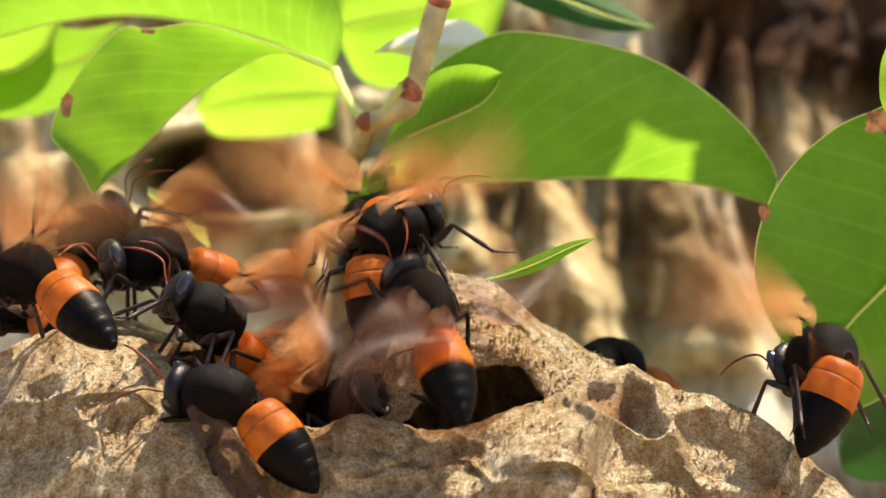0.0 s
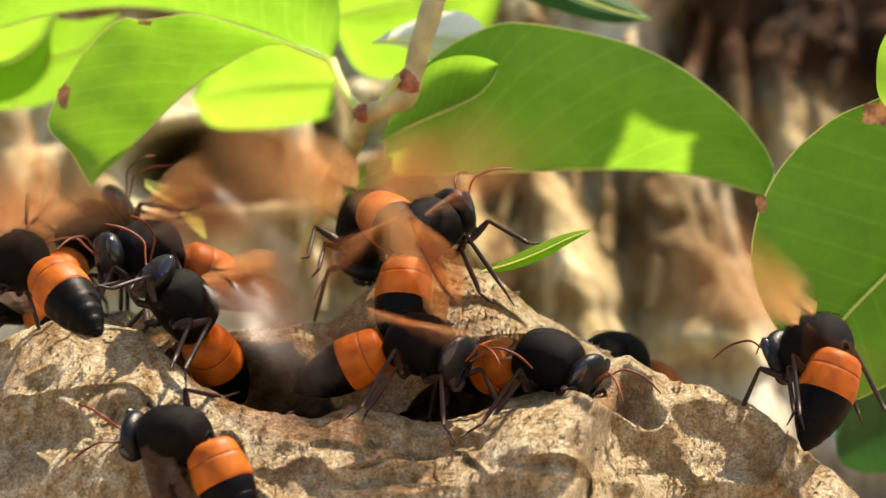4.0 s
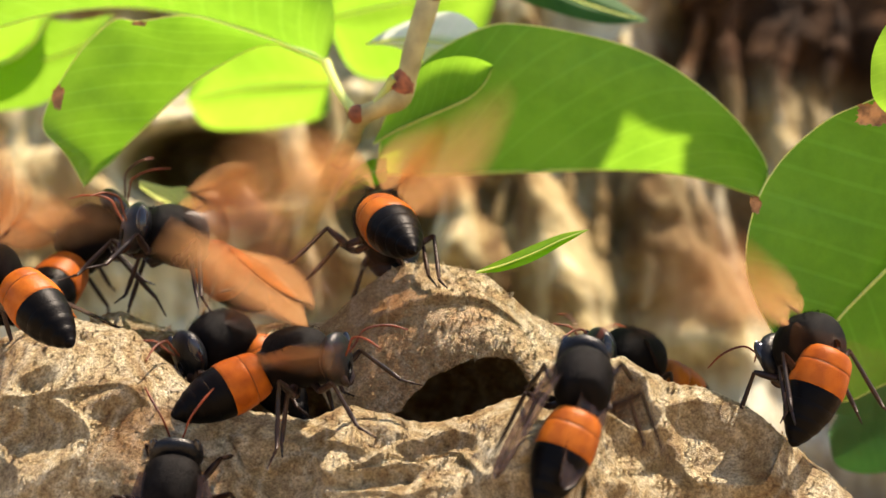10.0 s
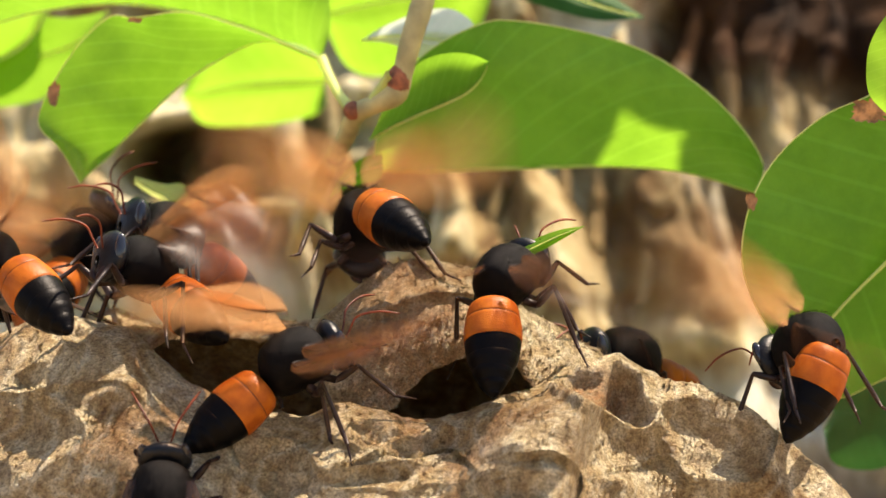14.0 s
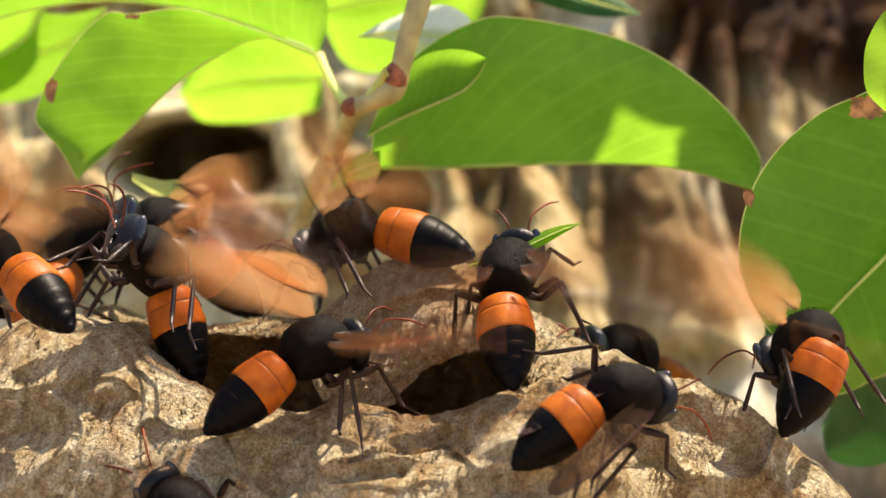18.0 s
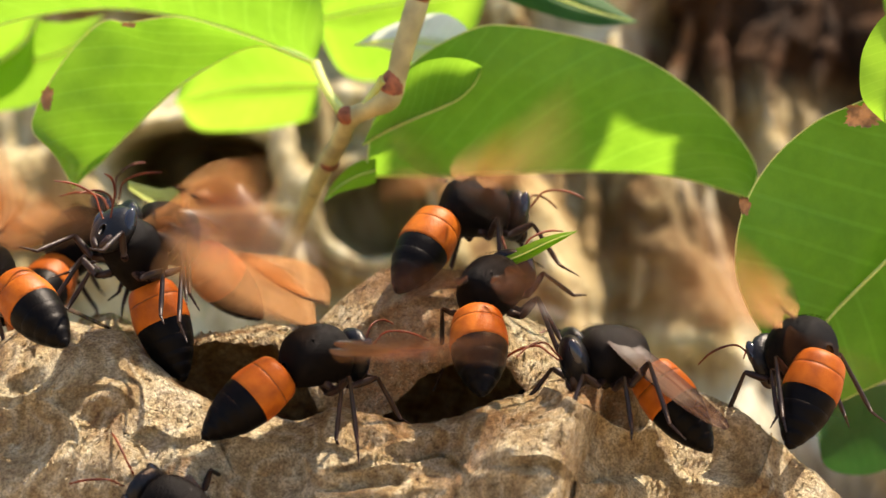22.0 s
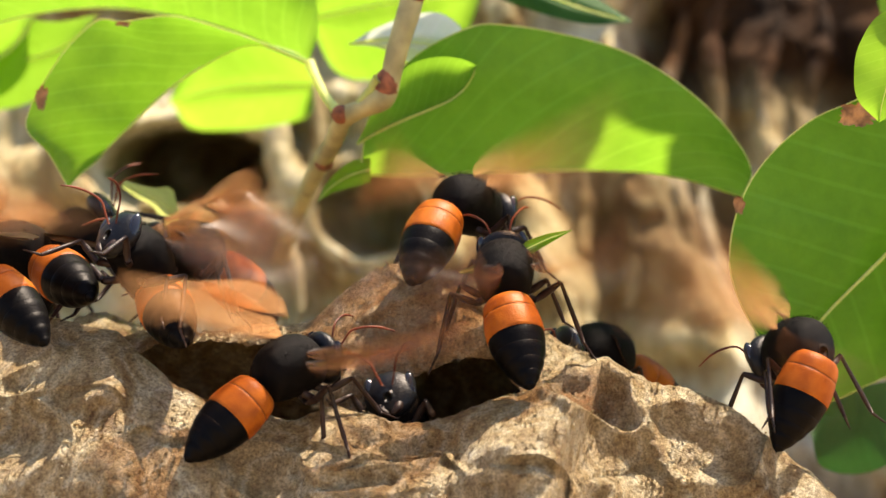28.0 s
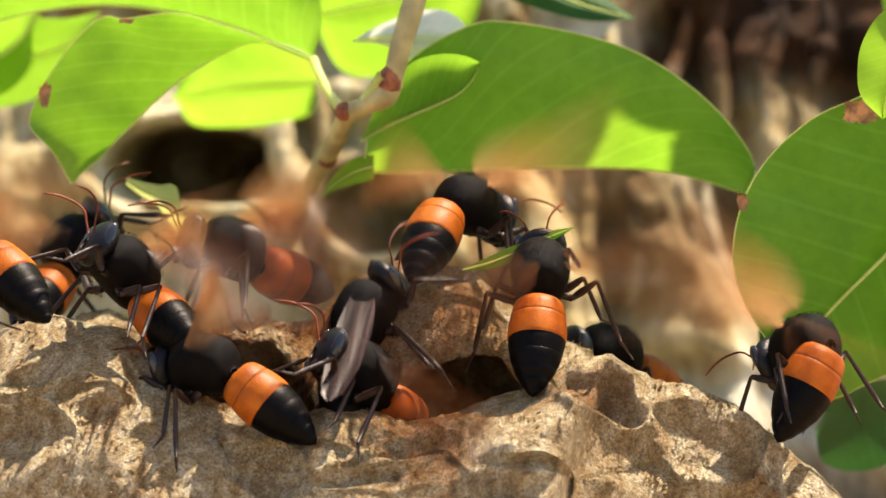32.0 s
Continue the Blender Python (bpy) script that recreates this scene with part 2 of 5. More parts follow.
LEAF_PALE = leaf_material("leaf_silver", (0.60, 0.66, 0.52), (0.78, 0.80, 0.72), (0.6, 0.75, 0.38), (0.7, 0.84, 0.48), 0.5, 0.3)
LEAF_DRY = leaf_material("leaf_withered", (0.30, 0.34, 0.12), (0.42, 0.45, 0.19), (0.40, 0.46, 0.12), (0.50, 0.56, 0.20), 0.5, 0.6)
RIB = leaf_material("leaf_rib", (0.55, 0.62, 0.20), (0.66, 0.72, 0.28), (0.7, 0.8, 0.2), (0.8, 0.9, 0.3), 0.45)
BROWN = plain("leaf_scar", (0.50, 0.26, 0.11), 0.8, 2500.0, 0.7)
TWIG = plain("twig_bark", (0.48, 0.42, 0.17), 0.65, 900.0, 0.45)
NODE = plain("twig_scar", (0.34, 0.11, 0.04), 0.8, 2200.0, 0.75)
BLACK = body_material("black_chitin", (0.0012, 0.0011, 0.0011), (0.003, 0.0025, 0.0025), 0.42, 900.0, 0.2, 0.06)
HEAD = body_material("head_chitin", (0.002, 0.0025, 0.0035), (0.005, 0.006, 0.008), 0.36, 900.0, 0.4, 0.2)
FUZZ = body_material("black_velvet", (0.0012, 0.001, 0.001), (0.004, 0.0028, 0.0024), 0.55, 2600.0, 0.6, 0.07)
EYE_MAT = body_material("eye_dark", (0.008, 0.009, 0.012), (0.014, 0.016, 0.022), 0.12, 900.0, 0.02)
ORANGE = body_material("orange_chitin", (0.24, 0.055, 0.006), (0.41, 0.112, 0.011), 0.42, 1100.0, 0.3, 0.12)
LEG = body_material("leg_chitin", (0.010, 0.006, 0.005), (0.028, 0.013, 0.009), 0.45, 900.0, 0.3, 0.25)
RED = body_material("antenna_red", (0.07, 0.014, 0.005), (0.23, 0.045, 0.012), 0.5, 900.0, 0.2, 0.25)
WING = wing_material()
SMOKY = smoky_material()
# unseen ground, its colour set warm to bounce sunlight up into the shade
SOIL = plain("soil_litter", (0.42, 0.29, 0.15), 0.9, 6.0, 0.35)


# ---- mesh helpers ----
def mesh_from(name, verts, faces, material, uvs=None, smooth=True):
    me = bpy.data.meshes.new(name)
    me.from_pydata([tuple(v) for v in verts], [], faces)
    me.materials.append(material)
    if uvs is not None:
        lay = me.uv_layers.new(name="blade")
        idx = np.empty(len(me.loops), dtype=np.int32)
        me.loops.foreach_get("vertex_index", idx)
        lay.data.foreach_set("uv", np.asarray(uvs, dtype=np.float32)[idx].ravel())
    if smooth:
        me.polygons.foreach_set("use_smooth", [True] * len(me.polygons))
    me.update()
    return me


def part(name, data, parent=None, label=""):
    ob = new(name, data)
    if parent is not None:
        ob.parent = parent
    return tagged(ob, label)


def grid_faces(rows, cols, close=False):
    out = []
    for i in range(rows - 1):
        for j in range(cols if close else cols - 1):
            k = (j + 1) % cols
            out.append((i * cols + j, i * cols + k, (i + 1) * cols + k, (i + 1) * cols + j))
    return out


def loft(rings, sides=20):
    """Rings of (centre, radius across, radius up, forward axis): a closed skin through them. Returns verts and faces."""
    verts = []
    for c, ra, ru, ax in rings:
        ax = Vector(ax).normalized()
        side = ax.cross(Vector((0, 0, 1)))
        side = side.normalized() if side.length > 1e-4 else Vector((0, 1, 0))
        up = side.cross(ax)
        for k in range(sides):
            a = 2 * math.pi * k / sides
            verts.append(Vector(c) + side * (ra * math.cos(a)) + up * (ru * math.sin(a)))
    faces = grid_faces(len(rings), sides, True)
    for r, flip in ((0, True), (len(rings) - 1, False)):
        loop = [r * sides + k for k in range(sides)]
        faces.append(loop[::-1] if not flip else loop)
    return verts, faces


def tube(points, radii, sides=8):
    pts = [Vector(p) for p in points]
    rings = []
    for i, p in enumerate(pts):
        a = pts[max(i - 1, 0)]
        b = pts[min(i + 1, len(pts) - 1)]
        rings.append((p, radii[i], radii[i], b - a))
    return loft(rings, sides)


def merged(*pieces):
    verts, faces = [], []
    for v, f in pieces:
        n = len(verts)
        verts += list(v)
        faces += [tuple(i + n for i in q) for q in f]
    return verts, faces


def smooth_line(pts, n):
    """n places on a Catmull-Rom line through pts, evenly by knot."""
    p = [np.array(q, float) for q in pts]
    p = [2 * p[0] - p[1]] + p + [2 * p[-1] - p[-2]]
    out = []
    for i in range(n):
        s = (len(pts) - 1) * i / (n - 1)
        k = min(int(s), len(pts) - 2)
        f = s - k
        a, b, c, d = p[k:k + 4]
        out.append(0.5 * (2 * b + (c - a) * f + (2 * a - 5 * b + 4 * c - d) * f * f + (3 * b - a - 3 * c + d) * f ** 3))
    return out


# ---- ground and trunk ----
def ground():
    n = 60
    xs = [math.copysign(abs(s) ** 3 * 400, s) for s in np.linspace(-1, 1, n)]
    verts = [(x, y, 0.03 * noise.noise(Vector((x * 1.5, y * 1.5, 0)))) for y in xs for x in xs]
    tagged(new("ground", mesh_from("ground", verts, grid_faces(n, n), SOIL)), "bare brown soil with leaf litter", "ground", kind="structure")


def line(u, pairs):
    return float(np.interp(u, [p[0] for p in pairs], [p[1] for p in pairs]))


def ease(a, b, x):
    f = min(1.0, max(0.0, (x - a) / (b - a)))
    return f * f * (3 - 2 * f)


TRUNK_R, TRUNK_Y = 0.34, 0.46


def tipped(z):
    """How far the trunk has tipped away from the upright at the height z, in metres."""
    return 0.42 * (max(z, 1.40) - HIGH)


def trunk_skin(x, z):
    """How far the bark stands proud of the round trunk at x, z, in metres."""
    q = Vector((x, 0.0, z - HIGH))
    w = noise.noise(Vector((x * 22, 3.1, z * 14))) * 0.016
    fold = math.sin((x + w + 0.10 * (z - HIGH)) * 2 * math.pi / 0.017)
    deep = noise.fractal(q * 26, 0.8, 2.1, 4) * 0.009
    fine = noise.fractal(q * 110, 0.8, 2.1, 4) * 0.0018
    right = ease(0.0, 0.02, x)
    h = 0.0045 * fold * abs(fold) ** 0.3 * (0.25 + 0.75 * right) + deep + fine
    # the wide hollow and the small knot hole
    e = ((x + 0.0335) / 0.0125) ** 2 + ((z - HIGH - 0.0105) / 0.0065) ** 2
    h += -0.034 * ease(1.15, 0.45, e) + 0.006 * math.exp(-((e - 1.5) / 0.5) ** 2)
    e = ((x + 0.0065) / 0.0085) ** 2 + ((z - HIGH - 0.0045) / 0.0075) ** 2
    h += -0.012 * ease(1.2, 0.4, e) + 0.004 * math.exp(-((e - 1.6) / 0.5) ** 2)
    return h


def darken_bark(me, verts):
    """Marks darker bark: shade painted inside the hollows, and patches on the side."""
    darker = []
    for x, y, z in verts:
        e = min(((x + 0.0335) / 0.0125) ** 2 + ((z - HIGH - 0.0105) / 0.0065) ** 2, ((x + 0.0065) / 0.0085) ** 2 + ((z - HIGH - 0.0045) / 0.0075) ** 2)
        darkness = max((0.6 if x < -0.02 else 0.3) * ease(0.85, 0.35, e), 0.8 * ease(0.047, 0.055, x) * ease(1.482, 1.474, z),
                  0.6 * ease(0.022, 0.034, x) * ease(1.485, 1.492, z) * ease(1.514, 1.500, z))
        darker.append(darkness if y < TRUNK_Y else 0.0)
    me.attributes.new("darker", "FLOAT", "POINT").data.foreach_set("value", darker)


def trunk():
    near = np.linspace(-0.27, 0.27, 300)
    far = np.linspace(0.27, 2 * math.pi - 0.27, 70)[1:-1]
    angles = list(near) + list(far)
    zs = list(np.linspace(-0.3, 1.40, 24)) + list(np.linspace(1.405, 1.585, 200))
    verts = []
    for z in zs:
        flare = 1 + 0.25 * math.exp(-max(z, 0) / 0.35)
        for a in angles:
            x = TRUNK_R * math.sin(a)
            h = trunk_skin(x, z) if abs(a) < 0.3 else 0.006 * noise.noise(Vector((a * 9, z * 3, 0)))
            r = TRUNK_R * flare + h
            verts.append((r * math.sin(a), TRUNK_Y - r * math.cos(a) + tipped(z), z))
    top_ring = len(verts)
    verts.append((0.0, TRUNK_Y + tipped(1.57), 1.57))
    faces = grid_faces(len(zs), len(angles), True)
    first_top = (len(zs) - 1) * len(angles)
    faces += [(first_top + k, first_top + (k + 1) % len(angles), top_ring) for k in range(len(angles))]
    tree = new("tree_trunk")
    tagged(tree, "broken-off thick tree trunk with folded tan bark", "tree trunk")
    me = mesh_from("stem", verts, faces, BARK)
    darken_bark(me, verts)
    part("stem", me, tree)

    def on_bark(u, v, out):
        s = UNIT * (FOCUS + 0.125) / FOCUS
        x, z = (u - 784) * s, HIGH + (441 - v) * s
        r = TRUNK_R + out
        return Vector((x, TRUNK_Y - math.sqrt(r * r - x * x) + tipped(z), z))

    # old folds that run down the bark like wax
    rnd = random.Random(11)
    for u, v0, v1, wide in ((545, 110, 430, 42), (600, 130, 420, 26), (560, 300, 560, 22), (905, 300, 470, 20), (960, 310, 560, 26), (1010, 300, 520, 22), (1065, 300, 560, 30), (1170, 330, 560, 30),
                            (1235, 320, 600, 34), (1300, 340, 620, 30), (1250, 20, 280, 26), (1330, 0, 260, 34), (1420, 10, 240, 26), (1500, 0, 200, 30), (950, 0, 70, 30), (1130, 60, 200, 30), (60, 250, 420, 34)):
        k = 26
        ph = rnd.uniform(0, 6)
        lean = rnd.uniform(-0.12, 0.12)
        pts = [on_bark(u + 14 * math.sin(ph + 5 * i / k) + lean * (v1 - v0) * i / k, v0 + (v1 - v0) * i / k, 0.002 + trunk_skin((u - 784) * UNIT * 1.18, HIGH + (441 - v0) * UNIT) * 0.3) for i in range(k + 1)]
        rr = [max(0.05, math.sin(math.pi * (i + 0.4) / (k + 0.8)) ** 0.6) * wide * UNIT * 0.75 * (1 + 0.35 * noise.noise(Vector((i * 0.35, u, 0)))) for i in range(k + 1)]
        tv, tf = tube(pts, rr, 12)
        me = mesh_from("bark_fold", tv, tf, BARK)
        darken_bark(me, tv)
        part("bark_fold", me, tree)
    for cu, cv, a, b, thick in ((384, 312, 172, 92, 15), (700, 385, 105, 95, 13)):
        pts = [on_bark(cu + a * math.cos(w), cv + b * math.sin(w), 0.002) for w in np.linspace(0, 2 * math.pi, 49)]
        rr = [thick * UNIT * (1 + 0.4 * noise.noise(Vector((math.cos(w) * 2, math.sin(w) * 2, cu)))) for w in np.linspace(0, 2 * math.pi, 49)]
        part("hollow_rim", mesh_from("hollow_rim", *tube(pts, rr, 10), BARK), tree, "swollen bark rim round a hollow")
    pts = [on_bark(u, v, 0.012) for u, v in ((300, 382), (360, 392), (430, 396), (500, 392), (560, 384))]
    part("branch_stub", mesh_from("branch_stub", *tube(pts, [14 * UNIT, 16 * UNIT, 17 * UNIT, 16 * UNIT, 10 * UNIT], 12), BARK), tree, "short tan side branch")


# ---- nest ----
CREST = [(-700, 1150), (-400, 850), (-200, 680), (0, 620), (70, 592), (135, 576), (200, 588), (260, 606), (310, 655), (350, 690), (430, 732), (500, 752),
         (560, 756), (600, 746), (640, 733), (700, 743), (760, 758), (830, 752), (880, 732), (950, 712), (1000, 690), (1050, 652), (1110, 643), (1160, 668),
         (1200, 688), (1260, 698), (1330, 725), (1400, 780), (1460, 835), (1520, 890), (1650, 1050), (1900, 1500)]
CREST_Y = [(-700, 30), (0, 12), (135, 9), (260, 5), (350, 1), (500, 0), (640, -1), (760, -2), (900, 1), (1000, 4), (1110, 8), (1260, 7), (1400, 5), (1520, 6), (1900, 30)]
ROUND = [(-700, 26), (0, 11), (135, 8.5), (300, 5), (500, 4), (640, 4.5), (760, 5), (900, 6), (1000, 7), (1120, 6), (1190, 3), (1340, 3.5), (1420, 8), (1600, 18)]

SLOPE = [(-700, 0.5), (0, 0.52), (240, 0.52), (380, 0.5), (850, 0.55), (1080, 0.45), (1170, 0.06), (1350, -0.04), (1500, -0.08)]


# hollows and blisters on the paper: u, v, half width, half height, lean in degrees, depth in mm
HOLLOWS = [(1082, 700, 122, 50, 33, 4.6), (1286, 790, 96, 72, 12, 1.2), (775, 812, 90, 24, -4, 1.8), (700, 790, 60, 26, 20, 1.2),
           (60, 800, 96, 74, -10, 1.5), (165, 628, 34, 22, -20, 0.9), (95, 690, 80, 26, -30, 1.0), (1440, 850, 60, 46, 40, 0.8),
           (520, 850, 90, 36, 15, 1.5), (700, 870, 110, 26, 0, 1.2), (232, 716, 66, 26, -12, -1.6), (880, 770, 50, 34, 10, -1.0),
           (1215, 725, 40, 30, 0, -1.2), (860, 860, 60, 30, 20, -0.9), (945, 882, 62, 46, 30, 1.8), (640, 850, 60, 26, -20, -1.0), (1110, 870, 70, 26, 15, -0.8)]


# overlapping scales of pulp: centre u, v, reach, squash, bearing of the free edge, half its span in degrees, step in mm
FLAPS = [(940, 922, 106, 1.0, -50, 78, 2.0), (1280, 792, 108, 0.85, -30, 85, 1.2), (745, 880, 130, 0.50, -90, 80, 1.4), (620, 840, 80, 0.6, -100, 70, 0.9), (190, 795, 150, 0.6, -110, 75, 0.7),
         (60, 812, 112, 0.8, -80, 95, 0.8), (340, 865, 120, 0.7, -70, 70, 1.2), (1150, 895, 110, 0.5, -80, 70, 1.1), (1430, 885, 120, 0.7, -60, 70, 1.2), (520, 885, 90, 0.6, -90, 70, 1.0)]


def hollow(u, v):
    out, mark = 0.0, 0.0
    w = noise.noise_vector(Vector((u * 0.011, v * 0.011, 0.3))) * 34
    u, v = u + w.x, v + w.y
    for hu, hv, a, b, lean, deep in HOLLOWS:
        c, s = math.cos(radians(lean)), math.sin(radians(lean))
        du, dv = u - hu, v - hv
        e = math.sqrt(((du * c + dv * s) / a) ** 2 + ((-du * s + dv * c) / b) ** 2)
        if e < 2.2:
            out -= deep * (1.0 - ease(0.1, 1.05, e))
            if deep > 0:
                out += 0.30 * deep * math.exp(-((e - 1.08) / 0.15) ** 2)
                # deep hollows get brown pulp colour with their shade painted in
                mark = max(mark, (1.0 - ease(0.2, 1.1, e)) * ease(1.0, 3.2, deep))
    for hu, hv, reach, flat, bearing, span, step in FLAPS:
        r = math.hypot(u - hu, (v - hv) / flat)
        if r < reach * 1.5:
            off = abs((math.degrees(math.atan2((v - hv) / flat, u - hu)) - bearing + 180) % 360 - 180)
            edge = 1 - ease(span * 0.6, span, off)
            if r < reach:
                out -= 0.6 * step * edge * math.exp((r - reach) / (0.45 * reach))
            else:
                out += 0.3 * step * edge * math.exp((reach - r) / 12)
    return out, mark


def crust(p):
    """Relief of the chewed-wood paper, in metres, at p: faint lumps, seams and a coarse grain of pulp."""
    q = Vector(p)
    w = noise.noise_vector(q * 70) * 0.0045
    far, _ = noise.voronoi(Vector((q.x, 0.3 * q.y, q.z * 1.5)) * 82 + w * 60)
    seam = min(1.0, (far[1] - far[0]) * 2.2)
    a = noise.fractal((q + w) * 60, 1.0, 2.1, 3) * 0.0006 + 0.0003 * (math.sqrt(seam) - 0.75)
    r = 1 - abs(noise.noise((q + w) * 48))
    grain = noise.fractal(q * 900, 0.4, 2.1, 3)
    return a + 0.0002 * (r ** 9) + noise.fractal(q * 300, 0.7, 2.2, 3) * 0.00012 + 0.00006 * grain


def crest(u):
    return line(u, CREST) + 7 * noise.noise(Vector((u * 0.022, 1.7, 0))) + 4 * noise.noise(Vector((u * 0.07, 4.1, 0)))


def front_shell(nest):
    us = list(np.linspace(-700, -60, 24)) + list(np.linspace(-50, 1620, 700)) + list(np.linspace(1640, 1900, 12))
    back = list(np.linspace(1.0, 0.04, 16))
    brown_tone = [0.0] * (len(back) * len(us))
    down = [3 * i for i in range(0, 100)] + [300 + 14 * i for i in range(10)] + [450 + 70 * i for i in range(1, 30)]
    verts = []
    for s in back:
        for u in us:
            c, y0, rr = crest(u), line(u, CREST_Y), line(u, ROUND)
            open_side = ease(270, 360, u) * (1 - ease(930, 1040, u))
            # the broken lip turns down sharply inside the entrance; elsewhere the dome falls away slowly
            dy = s * (0.004 * open_side + 0.075 * (1 - open_side))
            fall = (0.030 * s * open_side + 0.075 * s ** 1.6 * (1 - open_side))
            p = spot(u, c, y0 * 0.001 + dy)
            p.z -= fall
            p.z += crust(p) * (1 - 0.6 * open_side)
            verts.append(p)
    for dv in down:
        for u in us:
            c, y0, rr = crest(u), line(u, CREST_Y), line(u, ROUND)
            d = dv * UNIT * 1000
            # from a rounded shoulder to a belly that turns under
            y = y0 - (math.sqrt(rr * d * 0.9) + line(u, SLOPE) * d) * math.exp(-d / 90.0) + 0.4 * max(0, d - 90)
            # terraces of pulp laid one over the other
            wave = 2 * math.pi * (d - 5.0) / (10.5 + 2.0 * noise.noise(Vector((u * 0.004, 7.7, 0)))) + 2.2 * noise.noise(Vector((u * 0.0065, 2.2, 0)))
            swell = ease(840, 960, u) * (1 - ease(1085, 1135, u + 0.35 * dv))
            y -= 0.32 * math.sin(wave) * ease(1.0, 5.0, d) * (1 - 0.85 * swell) + (1.65 * min(d, 6.5) - 0.3 * max(0.0, min(d, 13.0) - 6.5)) * swell
            # a ledge under the hollow flank
            y -= 1.9 * ease(834, 880, c + dv + 10 * noise.noise(Vector((u * 0.02, 9.0, 0)))) * ease(1080, 1140, u) * (1 - ease(1320, 1400, u))
            p = spot(u, c + dv, y * 0.001)
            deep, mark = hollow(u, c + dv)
            brown_tone.append(mark * ease(0, 26, dv))
            h = crust(p) + 0.0011 * deep * ease(0, 26, dv)
            p += Vector((0, -0.75, 0.5)) * h * ease(-1, 8, dv + 3)
            verts.append(p)
    me = mesh_from("front_shell", verts, grid_faces(len(back) + len(down), len(us)), NEST)
    me.attributes.new("brown_tone", "FLOAT", "POINT").data.foreach_set("value", brown_tone)
    return part("front_shell", me, nest)


WALL_TOP = [(120, 640), (180, 575), (230, 562), (300, 592), (360, 612), (430, 600), (500, 585), (560, 590), (600, 578), (635, 545), (665, 520), (705, 492), (735, 480),
            (790, 480), (820, 486), (850, 492), (880, 505), (920, 540), (960, 572), (1000, 590), (1040, 622), (1080, 640), (1140, 700)]
WALL_FOOT = [(120, 720), (260, 660), (320, 622), (420, 618), (520, 625), (575, 690), (600, 740), (690, 752), (725, 735), (770, 690), (820, 658), (880, 642), (925, 652), (952, 690), (975, 720), (1140, 800)]


def back_wall(nest):
    us = np.linspace(120, 1140, 420)
    steps = [i / 76 for i in range(77)]
    over = [0.05, 0.12, 0.2, 0.3, 0.45, 0.6, 0.8, 1.0]
    verts = []
    for s in [-0.5, -0.3, -0.15, -0.06] + steps:
        for u in us:
            top, foot = line(u, WALL_TOP), line(u, WALL_FOOT)
            foot += 9 * noise.noise(Vector((u * 0.03, 0, 0))) + 5 * noise.noise(Vector((u * 0.09, 2, 0)))
            y0 = 8 + 6 * ease(500, 300, u)
            y1 = 19 + 8 * ease(560, 300, u)
            if s < 0:
                # the underside of the arch runs back into the dark
                p = spot(u, foot + s * 6, (y0 - s * 46) * 0.001)
            else:
                y = y0 + (y1 - y0) * (0.55 * s + 0.45 * s * s) - 2.0 * math.sin(math.pi * s)
                p = spot(u, foot + (top - foot) * s, y * 0.001)
                ledge = math.exp(-((s - 0.72) / 0.05) ** 2) * ease(640, 700, u) * (1 - ease(900, 980, u))
                p.y -= 0.0016 * ledge
                p += Vector((0, -0.8, 0.35)) * crust(p * 1.02) * 1.15
            verts.append(p)
    for s in over:
        for u in us:
            top = line(u, WALL_TOP)
            y1 = 19 + 8 * ease(560, 300, u)
            p = spot(u, top, (y1 + 60 * s) * 0.001)
            p.z -= 0.055 * s ** 1.3 + 0.001 - crust(p)
            verts.append(p)
    me = mesh_from("back_wall", verts, grid_faces(4 + len(steps) + len(over), len(us)), NEST)
    brown_tone = []
    # the wall is browner low down, right of u 590
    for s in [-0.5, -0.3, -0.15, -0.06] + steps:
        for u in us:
            browned = 1 - ease(0.50, 1.05, s + 0.3 * noise.noise(Vector((u * 0.012, s * 3, 5.0))))
            brown_tone.append(0.7 * browned * ease(590, 680, u) * (1 - 0.7 * ease(830, 940, u)))
    brown_tone += [0.0] * (len(verts) - len(brown_tone))
    me.attributes.new("brown_tone", "FLOAT", "POINT").data.foreach_set("value", brown_tone)
    return part("back_wall", me, nest)


def cavity(nest):
    # the hollow inside of the nest, a bowl of dark paper under the broken shell
    rows, cols = 26, 40
    c = spot(640, 805, 0.026)
    verts = []
    for i in range(rows):
        a = math.pi * (0.50 + 0.50 * i / (rows - 1))
        for j in range(cols):
            b = 2 * math.pi * j / cols
            p = c + Vector((0.031 * math.sin(a) * math.cos(b), 0.025 * math.sin(a) * math.sin(b), 0.030 * math.cos(a)))
            verts.append(p + (p - c).normalized() * crust(p))
    me = mesh_from("cavity", verts, grid_faces(rows, cols, True), NEST)
    part("cavity", me, nest)


